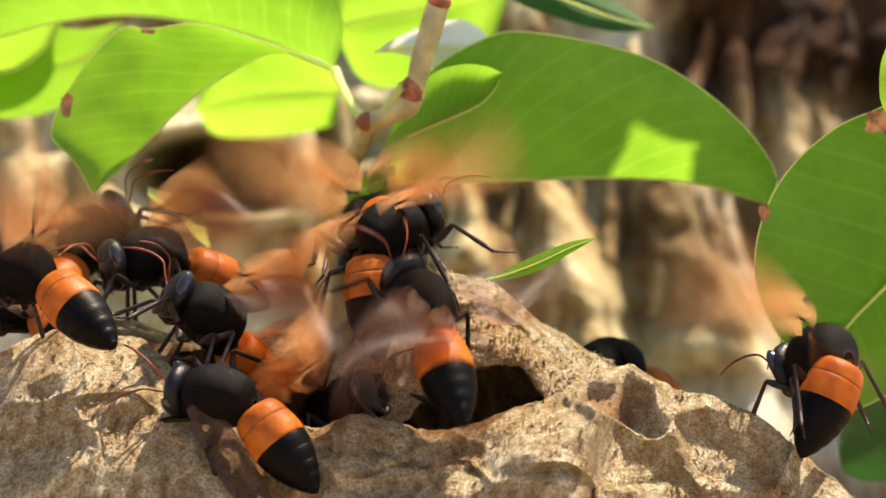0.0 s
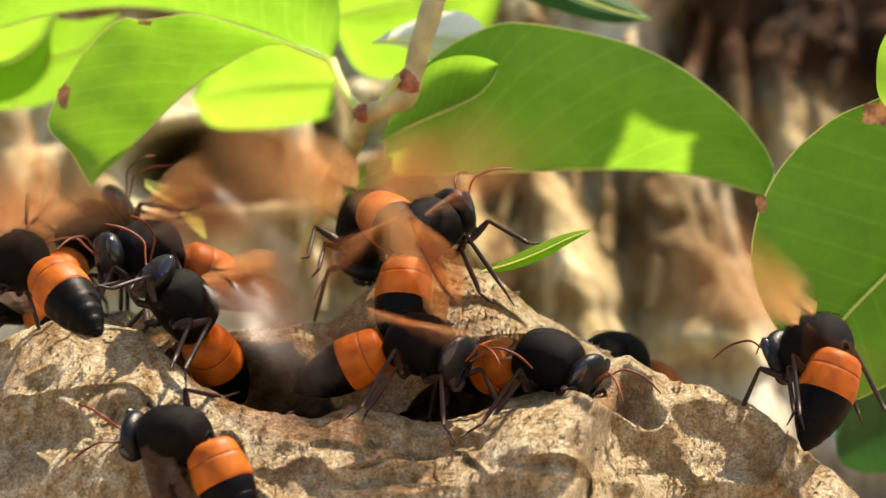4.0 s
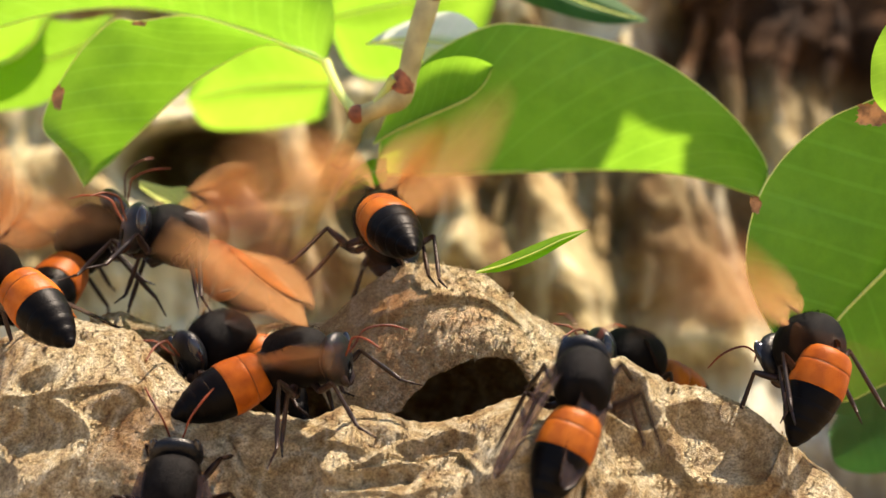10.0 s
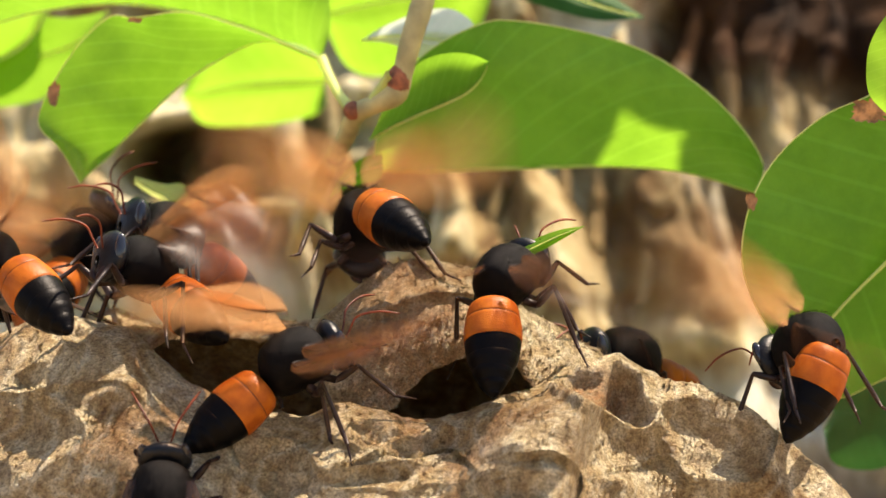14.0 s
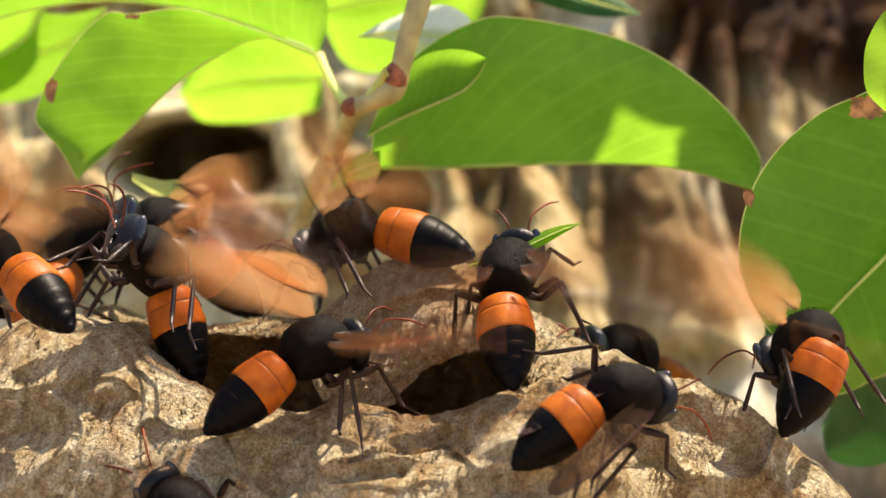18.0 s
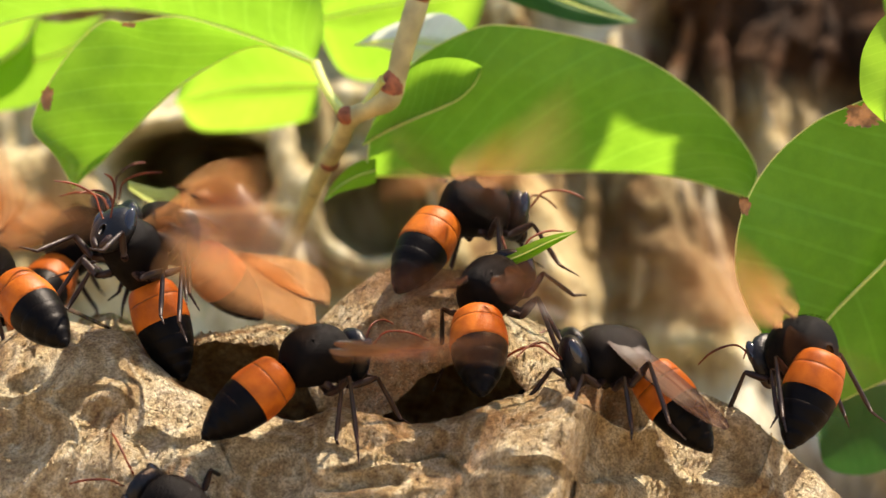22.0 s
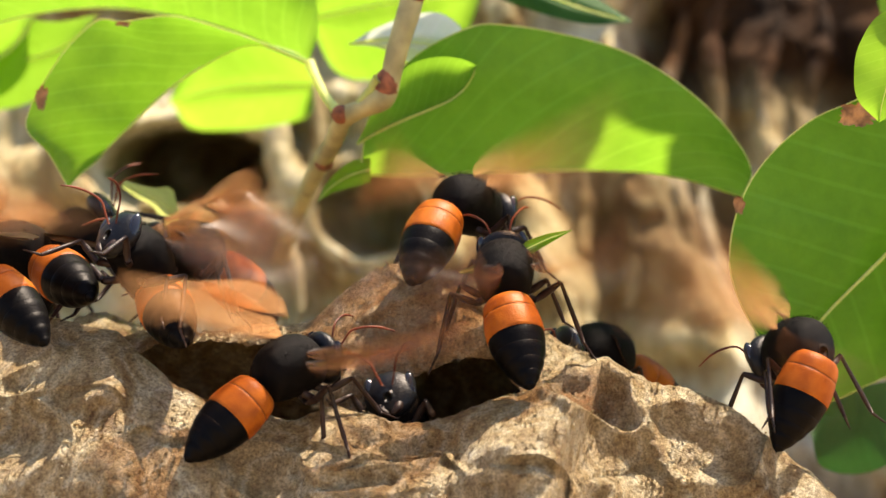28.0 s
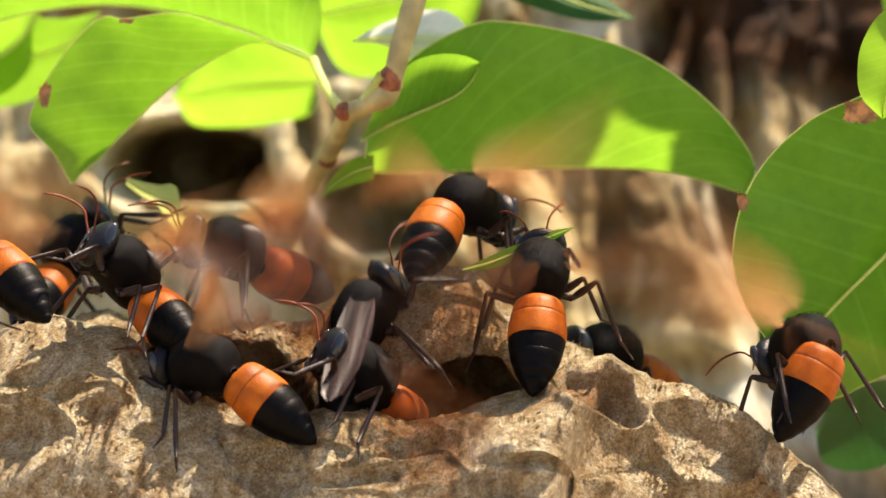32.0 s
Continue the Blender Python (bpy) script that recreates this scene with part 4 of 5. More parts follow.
    black = [loft([((x * MM, 0, 0), 0.9 * a * MM, 0.9 * b * MM, (1, 0, 0)) for x, a, b, _ in seg(x0, x1, r0, r1, 0.0)], 24) for x0, x1, r0, r1 in tips]
    gaster = new("gaster", mesh_from("gaster", *merged(waist, black[0]), BLACK))
    for piece in black[1:]:
        part("black_segment", mesh_from("black_segment", *piece, BLACK), gaster)
    gaster.parent, gaster.location = top, (-3.6 * MM, 0, -0.7 * MM)
    tagged(gaster, "black pointed abdomen tip")
    b1 = loft([((-x * MM, 0, 0), r * 0.9 * MM, r * 0.855 * MM, (1, 0, 0)) for x, r in ((0.62, 0.9), (0.68, 1.9), (0.85, 2.55), (1.25, 3.0), (1.9, 3.25), (2.6, 3.38), (2.88, 3.43), (2.9, 3.40))], 24)
    b2 = loft([((-x * MM, 0, 0), r * 0.9 * MM, r * 0.855 * MM, (1, 0, 0)) for x, r in ((2.86, 3.38), (2.88, 3.43), (3.3, 3.52), (4.0, 3.63), (4.7, 3.68), (5.4, 3.66), (5.72, 3.62), (5.78, 3.5))], 24)
    part("first_ring", mesh_from("first_ring", *b1, ORANGE), gaster, "bright orange abdomen ring")
    b3 = loft([((-x * MM, 0, 0), r * 0.9 * MM, r * 0.855 * MM, (1, 0, 0)) for x, r in ((2.84, 3.2), (2.85, 3.42), (2.89, 3.45), (2.93, 3.44), (2.94, 3.2))], 24)
    part("ring_joint", mesh_from("ring_joint", *b3, LEG), gaster, "thin dark line between the orange rings")
    part("second_ring", mesh_from("second_ring", *b2, ORANGE), gaster, "bright orange abdomen ring")
    # legs: coxa, femur, tibia, tarsus
    feet = {"front": [(2.0, 1.2, -2.2), (3.4, 2.4, -2.9), (5.8, 3.8, -1.6), (7.2, 4.5, -3.9), (8.6, 5.0, -6.2), (10.8, 5.3, -7.4)],
            "middle": [(0.3, 1.4, -2.6), (0.5, 2.7, -3.3), (0.7, 5.0, -1.9), (0.2, 6.2, -4.8), (-0.2, 6.8, -7.2), (0.2, 8.0, -8.4)],
            "hind": [(-1.6, 1.3, -2.6), (-2.4, 2.6, -3.2), (-4.6, 4.4, -0.9), (-6.0, 5.2, -4.4), (-7.0, 5.6, -7.8), (-8.8, 6.0, -9.6)]}
    for k in ("front", "middle", "hind"):
        for s in (1, -1):
            p = [(x, s * y, z) for x, y, z in feet[k]]
            femur = tube([Vector(q) * MM for q in p[:2]], [0.48 * MM, 0.42 * MM], 8)
            thigh = tube([Vector(p[1]).lerp(Vector(p[2]), f) * MM for f in (0, 0.3, 0.7, 1)], [0.34 * MM, 0.46 * MM, 0.40 * MM, 0.26 * MM], 8)
            shin = tube([Vector(p[2]).lerp(Vector(p[4]), f) * MM for f in (0, 0.3, 0.75, 1)], [0.22 * MM, 0.26 * MM, 0.30 * MM, 0.21 * MM], 8)
            toe = tube([Vector(p[4]).lerp(Vector(p[5]), f) * MM for f in (0, 0.25, 0.3, 0.55, 0.6, 1.0)], [0.16 * MM, 0.18 * MM, 0.12 * MM, 0.16 * MM, 0.11 * MM, 0.09 * MM], 7)
            leg = new("leg", mesh_from("leg", *merged(femur, thigh), LEG))
            leg.parent = top
            part("tibia", mesh_from("tibia", *shin, LEG), leg)
            part("tarsus", mesh_from("tarsus", *toe, LEG), leg)
            leg["slot"] = k + ("_l" if s > 0 else "_r")
    for s in (1, -1):
        me = wing_mesh("forewing", 19.5, 5.8, 3.4)
        if s < 0:
            for v in me.vertices:
                v.co.y = -v.co.y
        w = new("wing", me)
        w.parent, w.location = top, (0.9 * MM, s * 2.3 * MM, 2.3 * MM)
        tagged(w, "amber translucent veined wing")
        w["slot"] = "wing_l" if s > 0 else "wing_r"
        me = wing_mesh("hindwing", 11.5, 4.2, 1.5)
        for v in me.vertices:
            v.co.x -= 4.2 * MM
            v.co.z -= 0.25 * MM
            v.co.y *= s
        part("hindwing", me, w, "shorter amber hind wing")
    return top


def wing_turn(side, lift, sweep, twist=0.0):
    """Pose of a wing on the thorax: lift up from the side, sweep back from straight out, in degrees."""
    s = 1 if side == "wing_l" else -1
    r = Matrix.Rotation(radians(s * sweep), 4, "Z") @ Matrix.Rotation(radians(s * lift), 4, "X") @ Matrix.Rotation(radians(twist), 4, "Y")
    return Matrix.Translation((0.9 * MM, s * 2.3 * MM, 2.3 * MM)) @ r


HEAD_AT, WAIST_AT, STING_AT = 4.7 * MM, 3.6 * MM, 12.6 * MM


def aimed(du, dv, side, length, d):
    """The unit direction of a thing of that length whose end lies du, dv grid units off, and away from (side 1) or towards (-1) the eye."""
    s = UNIT * (FOCUS + d) / FOCUS
    x, z = du * s / length, -dv * s / length
    flat = math.hypot(x, z)
    if flat > 0.97:
        x, z, flat = 0.97 * x / flat, 0.97 * z / flat, 0.97
    return Vector((x, side * math.sqrt(1 - flat * flat), z))


def stance(row):
    """Pose of the thorax: it lies at u, v and the head at hu, hv."""
    t, u, v, d, hu, hv, hs = row[:7]
    ahead = aimed(hu - u, hv - v, hs, HEAD_AT, d * 0.001)
    # on the steep front of the nest a hornet stands out from the paper, its back turned out
    tilt = radians(62) * min(1.0, max(0.0, (-2.0 - d) / 6.0))
    back = Vector((0, -math.sin(tilt), math.cos(tilt)))
    side = back.cross(ahead).normalized()
    m = Matrix((ahead, side, ahead.cross(side))).transposed().to_4x4()
    return Matrix.Translation(spot(u, v, d * 0.001, t)) @ m


def slung(row):
    """Pose of the abdomen on the thorax: its tip lies at tu, tv."""
    t, u, v, d, hu, hv, hs, tu, tv, ts = row
    d = d * 0.001
    ahead = aimed(hu - u, hv - v, hs, HEAD_AT, d)
    s = UNIT * (FOCUS + d) / FOCUS
    wu, wv = u - ahead.x * WAIST_AT / s, v + ahead.z * WAIST_AT / s
    way = aimed(tu - wu, tv - wv, ts, STING_AT, d)
    local = stance(row).to_3x3().inverted() @ way
    turn = Vector((-1, 0, 0)).rotation_difference(local)
    return Matrix.Translation((-WAIST_AT, 0, -0.7 * MM)) @ turn.to_matrix().to_4x4()


# Each hornet: lift, sweep and twist of the wings on its left and on its right, fanning swing and beats a second (0: at rest), phase, label, and its way: seconds, grid u, v and mm behind
# the focus plane of the thorax, u, v of the head and whether that is beyond it (1) or before it (-1), and the same for the abdomen's tip.
HORNETS = [
    # the fanner at the far end of the nest
    ((30, -36, 5), (-62, 70, 0), 48, 7.5, 0, "black hornet with orange-banded abdomen fanning at the nest's end",
     [(0, 1454, 632, 2, 1404, 645, 1, 1408, 800, -1), (2, 1450, 622, 2, 1396, 633, 1, 1418, 803, -1), (6, 1440, 620, 2, 1388, 630, 1, 1402, 805, -1), (8, 1432, 612, 2, 1382, 628, 1, 1396, 786, -1),
      (10, 1432, 612, 2, 1382, 628, 1, 1392, 783, -1), (14, 1430, 612, 2, 1378, 630, 1, 1378, 782, -1), (18, 1430, 608, 2, 1380, 630, 1, 1371, 768, -1), (20, 1422, 614, 2, 1370, 625, 1, 1393, 778, -1),
      (25, 1414, 622, 2, 1364, 634, 1, 1373, 785, -1), (28, 1412, 620, 2, 1365, 632, 1, 1362, 795, -1), (30, 1425, 622, 2, 1374, 636, 1, 1368, 797, -1), (32, 1424, 615, 2, 1376, 635, 1, 1360, 783, -1)]),
    # on the swollen shoulder
    ((20, 30, 20), (30, 10, 20), 46, 7.5, 0, "black and orange hornet perched on the nest's shoulder",
     [(0, 36, 488, 2, -30, 492, 1, 212, 604, -1), (3, 34, 464, 2, -32, 470, 1, 198, 582, -1), (6, 6, 474, 2, -60, 478, 1, 165, 588, -1), (9, 8, 470, 2, -58, 474, 1, 170, 592, -1), (10, -25, 486, 2, -90, 490, 1, 138, 600, -1),
      (11, -16, 462, 2, -82, 468, 1, 147, 572, -1), (13, -18, 456, 2, -84, 462, 1, 145, 567, -1), (14, -28, 464, 2, -94, 470, 1, 134, 578, -1), (17, -26, 456, 2, -92, 462, 1, 137, 569, -1), (20, -30, 476, 2, -96, 480, 1, 133, 593, -1),
      (23, -38, 486, 2, -104, 490, 1, 126, 600, -1), (25, -22, 488, 2, -88, 492, 1, 143, 602, -1), (28, -70, 478, 2, -136, 480, 1, 93, 598, -1), (29, -46, 442, 2, -112, 444, 1, 120, 560, -1), (30, -62, 444, 2, -128, 446, 1, 104, 560, -1), (32, -74, 436, 2, -140, 440, 1, 96, 558, -1)]),
    # behind the shoulder, facing out of the crowd
    ((-15, 55, 40), (10, 60, 40), 34, 7.5, 0.1, "black hornet with blue-grey face among the crowd",
     [(0, 270, 458, 22, 202, 462, -1, 474, 535, 1), (3, 268, 448, 22, 200, 452, -1, 474, 530, 1), (6, 252, 448, 22, 190, 450, -1, 440, 560, 1), (7, 248, 448, 22, 182, 450, -1, 450, 570, 1), (9, 250, 452, 22, 184, 446, -1, 420, 560, 1),
      (10, 308, 420, 20, 244, 398, -1, 470, 540, 1), (12, 304, 410, 20, 242, 396, -1, 470, 560, 1), (14, 300, 416, 20, 240, 388, -1, 470, 560, 1), (17, 286, 406, 20, 224, 384, -1, 466, 556, 1), (20, 292, 412, 20, 226, 388, -1, 466, 556, 1),
      (23, 296, 414, 20, 232, 394, -1, 466, 556, 1), (25, 308, 412, 20, 246, 396, -1, 470, 556, 1), (28, 336, 446, 20, 276, 432, -1, 488, 560, 1), (29, 376, 446, 20, 316, 424, -1, 545, 520, 1), (30, 376, 446, 20, 312, 424, -1, 540, 510, 1), (32, 408, 442, 20, 342, 416, -1, 592, 512, 1)]),
    # guard on the crater's edge
    ((-8, 35, 45), (25, 50, 45), 34, 7.5, 0.35, "black hornet with orange abdomen ring at the crater's edge",
     [(0, 372, 562, 5, 318, 516, -1, 500, 720, 1), (1, 362, 576, 5, 312, 528, -1, 490, 730, 1), (2, 356, 552, 5, 312, 506, -1, 480, 720, 1), (3, 344, 548, 5, 306, 492, -1, 436, 720, 1), (5.5, 300, 516, 5, 246, 466, -1, 396, 712, 1), (6, 292, 514, 5, 238, 468, -1, 388, 712, -1),
      (7, 334, 566, 6, 278, 518, -1, 424, 742, 1), (8, 344, 612, 8, 314, 562, -1, 430, 770, 1), (9, 370, 720, 14, 316, 690, -1, 470, 860, 1), (9.3, 371, 705, 14, 317, 675, -1, 510, 890, 1), (9.6, 375, 680, 12, 319, 660, -1, 520, 860, -1), (10, 392, 606, 8, 336, 622, -1, 540, 740, -1), (11, 340, 566, 6, 282, 540, -1, 430, 700, -1),
      (12, 308, 520, 4, 258, 488, -1, 420, 640, -1), (13, 256, 482, 4, 204, 450, -1, 400, 610, -1), (14, 252, 478, 4, 200, 448, -1, 410, 592, -1), (17, 292, 462, 4, 242, 428, -1, 402, 668, -1), (18, 266, 462, 4, 228, 416, -1, 358, 682, -1), (19, 246, 452, 4, 214, 404, -1, 350, 690, 1),
      (20, 232, 446, 4, 206, 398, -1, 342, 692, -1), (22, 238, 450, 4, 206, 402, -1, 340, 690, -1), (23, 242, 450, 4, 206, 406, -1, 340, 690, -1), (25, 246, 452, 4, 206, 412, -1, 342, 690, -1), (28, 250, 462, 4, 216, 412, -1, 340, 600, -1), (29, 248, 470, 4, 206, 420, -1, 322, 640, -1),
      (30, 262, 470, 4, 236, 418, -1, 310, 620, -1), (31, 252, 456, 4, 216, 402, -1, 326, 596, -1), (32, 222, 480, 4, 180, 428, -1, 370, 618, -1)]),
    # walks off down the front of the nest
    ((-22, 80, 14), (-22, 80, 14), 0, 0, 0.0, "black hornet with orange band walking down the nest",
     [(0, 386, 702, -8, 316, 690, 1, 570, 876, -1), (1, 374, 702, -8, 304, 690, 1, 556, 886, -1), (2, 374, 698, -8, 302, 690, 1, 553, 886, -1), (3, 364, 702, -8, 292, 700, 1, 565, 884, -1), (3.5, 332, 735, -9, 262, 740, 1, 515, 900, -1), (4.2, 300, 790, -12, 235, 790, 1, 420, 990, -1),
      (4.8, 275, 850, -14, 240, 790, 1, 340, 1050, -1), (5.5, 264, 874, -14, 264, 806, 1, 280, 1090, -1), (6, 264, 872, -14, 270, 806, 1, 280, 1090, -1), (8, 314, 870, -14, 320, 804, 1, 310, 1090, -1), (10, 304, 870, -14, 310, 804, 1, 300, 1090, -1), (12, 296, 862, -14, 300, 796, 1, 290, 1080, -1),
      (14, 286, 880, -14, 290, 812, 1, 290, 1090, -1), (17, 340, 925, -14, 300, 875, 1, 380, 1120, -1), (18, 326, 906, -14, 280, 866, 1, 390, 1110, -1), (20, 320, 900, -14, 262, 868, 1, 420, 1090, -1), (25, 300, 904, -14, 242, 874, 1, 400, 1090, -1), (27.3, 280, 935, -14, 222, 905, 1, 380, 1120, -1),
      (28, 270, 1010, -16, 210, 990, 1, 380, 1190, -1), (32, 270, 1060, -16, 210, 1040, 1, 380, 1240, -1)]),
    # on the hump, then into the entrance
    ((-14, 30, 10), (4, -46, 10), 22, 7.5, 0.05, "black hornet fanning amber wings on top of the hump",
     [(0, 694, 410, 9, 752, 376, 1, 662, 640, -1), (1, 698, 396, 9, 742, 344, 1, 668, 648, -1), (2, 726, 402, 9, 752, 346, 1, 690, 640, -1), (3, 740, 402, 9, 774, 350, 1, 684, 640, -1), (3.5, 746, 406, 9, 790, 360, 1, 700, 640, -1), (5.5, 794, 440, 6, 846, 412, 1, 690, 600, -1), (6, 806, 452, 6, 862, 414, 1, 690, 606, -1),
      (6.5, 790, 440, 5, 790, 390, 1, 838, 592, -1), (7, 800, 470, 5, 790, 420, 1, 770, 652, -1), (7.5, 720, 650, 8, 668, 640, 1, 750, 740, -1), (8, 640, 700, 10, 586, 700, 1, 742, 724, -1), (8.4, 640, 860, 20, 586, 860, 1, 740, 960, -1), (9, 640, 960, 26, 586, 960, 1, 740, 1040, -1),
      (30, 660, 960, 26, 600, 930, 1, 780, 1080, -1), (31.2, 660, 860, 16, 600, 830, 1, 800, 960, -1), (31.6, 640, 720, 8, 584, 676, -1, 790, 780, 1), (32, 642, 664, 0, 584, 614, -1, 760, 780, 1)]),
    # stays on the hump's top
    ((5, 10, 0), (5, 22, 0), 52, 7.5, 0, "black hornet with bright orange abdomen ring on the hump",
     [(0, 652, 410, 22, 640, 462, 1, 752, 440, -1), (3, 650, 404, 22, 640, 458, 1, 752, 432, -1), (7, 652, 402, 20, 648, 456, 1, 756, 430, -1), (8, 662, 400, 20, 664, 454, 1, 744, 436, -1), (10, 678, 402, 20, 696, 452, 1, 738, 438, -1), (11, 650, 408, 20, 652, 462, 1, 752, 428, -1), (13, 644, 402, 20, 644, 456, 1, 756, 424, -1),
      (14, 642, 398, 20, 636, 452, 1, 758, 424, -1), (16, 634, 392, 20, 616, 442, 1, 770, 414, -1), (17, 622, 392, 20, 594, 438, 1, 782, 412, -1), (17.6, 612, 410, 20, 556, 440, 1, 815, 430, -1), (18, 612, 412, 20, 550, 440, 1, 838, 444, -1), (18.5, 660, 400, 20, 620, 432, 1, 850, 450, -1),
      (18.75, 730, 370, 20, 735, 330, 1, 815, 470, -1), (19, 776, 372, 20, 806, 344, 1, 776, 476, -1), (19.5, 822, 372, 20, 880, 368, 1, 690, 484, -1), (20, 822, 378, 20, 888, 386, 1, 662, 496, -1), (21, 834, 366, 20, 902, 372, 1, 656, 524, -1), (22, 840, 370, 20, 908, 374, 1, 702, 508, -1),
      (23, 836, 366, 20, 904, 374, 1, 698, 496, -1), (24, 842, 370, 20, 908, 376, 1, 694, 474, -1), (25, 828, 372, 20, 886, 384, 1, 720, 512, -1), (28, 826, 366, 20, 876, 378, 1, 726, 494, -1), (30, 826, 364, 20, 872, 378, 1, 736, 486, -1), (31, 830, 366, 20, 884, 382, 1, 714, 504, -1), (32, 828, 366, 20, 878, 380, 1, 730, 490, -1)]),
    # the busy fanner in the entrance
    ((26, 86, 60), (-2, -58, 0), 14, 7.5, 0.8, "black hornet with orange band fanning in the nest entrance",
     [(0, 600, 730, 10, 650, 690, -1, 480, 830, 1), (1, 596, 712, 8, 640, 672, -1, 480, 810, 1), (2, 612, 640, 4, 630, 580, -1, 590, 830, 1), (2.5, 670, 625, 0, 720, 590, -1, 560, 760, 1), (3, 724, 612, -1, 780, 632, -1, 560, 705, 1), (3.5, 750, 612, -1, 812, 632, -1, 540, 690, 1), (5.5, 706, 624, -1, 772, 630, -1, 474, 726, -1), (6, 690, 626, -1, 760, 624, -1, 440, 736, -1),
      (7, 626, 652, -1, 692, 634, -1, 416, 742, -1), (8, 576, 612, -4, 648, 606, -1, 318, 686, -1), (9, 578, 616, -4, 648, 618, -1, 328, 696, -1), (10, 526, 636, -4, 594, 628, -1, 296, 732, -1), (11, 532, 634, -4, 602, 634, -1, 290, 736, -1), (12, 512, 634, -4, 584, 604, 1, 300, 792, -1),
      (13, 524, 636, -4, 588, 600, 1, 306, 806, -1), (14, 522, 640, -4, 588, 606, 1, 306, 806, -1), (17, 558, 618, -4, 624, 600, 1, 332, 776, -1), (18, 560, 618, -4, 624, 604, 1, 340, 776, -1), (20, 560, 628, -4, 624, 614, 1, 334, 784, -1), (22, 560, 632, -4, 624, 622, 1, 334, 786, -1),
      (25, 552, 628, -4, 620, 618, 1, 334, 786, -1), (27.5, 510, 650, -4, 566, 630, 1, 330, 800, -1), (28, 512, 652, -4, 570, 628, 1, 330, 804, -1), (28.5, 470, 655, -4, 540, 670, -1, 268, 730, -1), (29, 488, 678, -5, 542, 726, -1, 274, 692, -1), (29.3, 480, 690, -5, 470, 745, -1, 360, 600, 1), (29.6, 440, 680, -5, 384, 702, -1, 560, 640, 1),
      (30, 370, 652, -5, 296, 656, -1, 622, 698, -1), (30.5, 390, 620, -3, 340, 600, 1, 560, 720, -1), (31, 394, 588, -2, 364, 546, 1, 535, 742, -1), (31.5, 380, 620, -3, 326, 590, 1, 560, 770, -1), (32, 362, 648, -3, 300, 646, 1, 586, 792, -1)]),
    # comes out and stands against the hump
    ((-14, 20, 0), (-10, -14, 0), 50, 7.5, 0, "black hornet with orange band hanging on the hump's side",
     [(0, 748, 540, -2, 716, 486, 1, 826, 744, -1), (0.3, 780, 640, 2, 740, 590, 1, 850, 860, -1), (0.6, 850, 820, 14, 850, 770, 1, 850, 1000, -1), (1, 850, 960, 26, 850, 905, 1, 850, 1100, -1), (11.2, 840, 900, 24, 880, 850, 1, 780, 1050, -1), (11.6, 830, 720, 8, 880, 672, 1, 760, 880, -1), (12, 852, 606, 4, 906, 566, 1, 764, 770, -1), (12.5, 886, 516, 4, 936, 484, 1, 856, 720, -1),
      (13, 892, 504, 4, 928, 474, 1, 862, 702, -1), (14, 896, 492, 4, 930, 460, 1, 868, 692, -1), (17, 904, 480, 4, 922, 438, 1, 904, 674, -1), (19, 894, 486, 4, 916, 446, 1, 910, 686, -1), (20, 890, 496, 4, 914, 458, 1, 904, 694, -1), (21, 862, 526, 4, 898, 488, 1, 862, 698, -1), (22, 868, 512, 4, 904, 480, 1, 850, 688, -1),
      (23, 896, 500, 4, 934, 470, 1, 862, 682, -1), (24, 890, 496, 4, 926, 466, 1, 862, 690, -1), (25, 886, 506, 4, 918, 470, 1, 866, 696, -1), (28, 892, 484, 4, 892, 446, 1, 936, 678, -1), (29, 914, 476, 4, 906, 438, 1, 948, 668, -1), (31, 926, 470, 4, 918, 434, 1, 948, 668, -1), (32, 956, 482, 4, 958, 442, 1, 940, 690, -1)]),
    # the wanderer
    ((4, 82, 48), (4, 82, 48), 0, 0, 0.0, "black hornet with folded smoky wings walking over the nest",
     [(0, 900, 960, 26, 960, 940, -1, 760, 1060, 1), (2.4, 890, 760, 12, 945, 720, -1, 760, 880, 1), (3, 908, 652, 3, 966, 644, -1, 790, 730, 1), (3.5, 958, 640, 1, 1024, 652, -1, 800, 690, 1), (5.5, 990, 650, -3, 1044, 690, -1, 846, 600, 1), (6, 1010, 664, -10, 1026, 728, -1, 848, 590, 1), (6.5, 1030, 710, -14.5, 1050, 774, -1, 880, 600, 1), (7, 1054, 752, -13, 1084, 822, -1, 926, 616, 1),
      (8, 1116, 786, -14.5, 1164, 838, -1, 900, 636, 1), (9, 1090, 784, -15, 1152, 822, -1, 818, 692, 1), (9.3, 1060, 760, -15.5, 1128, 762, -1, 808, 760, -1), (9.6, 1040, 730, -17, 1096, 690, 1, 850, 850, -1), (10, 1032, 678, -15, 1034, 634, 1, 950, 890, -1), (10.25, 980, 650, -13, 940, 630, 1, 980, 870, -1), (10.5, 922, 646, -13, 862, 640, 1, 1008, 850, -1),
      (11, 920, 690, -17, 856, 722, -1, 1110, 812, -1), (11.5, 905, 735, -18, 848, 772, -1, 1095, 770, 1), (12, 746, 778, -14, 676, 808, -1, 996, 756, 1), (12.5, 690, 860, -16, 624, 884, -1, 880, 810, 1), (13, 640, 1060, -15, 590, 1110, -1, 760, 900, 1), (13.6, 650, 1130, -15, 650, 1190, -1, 700, 940, 1), (14.2, 690, 1130, -15, 745, 1160, -1, 560, 1050, 1), (15, 720, 1100, -15, 790, 1080, 1, 560, 1180, -1),
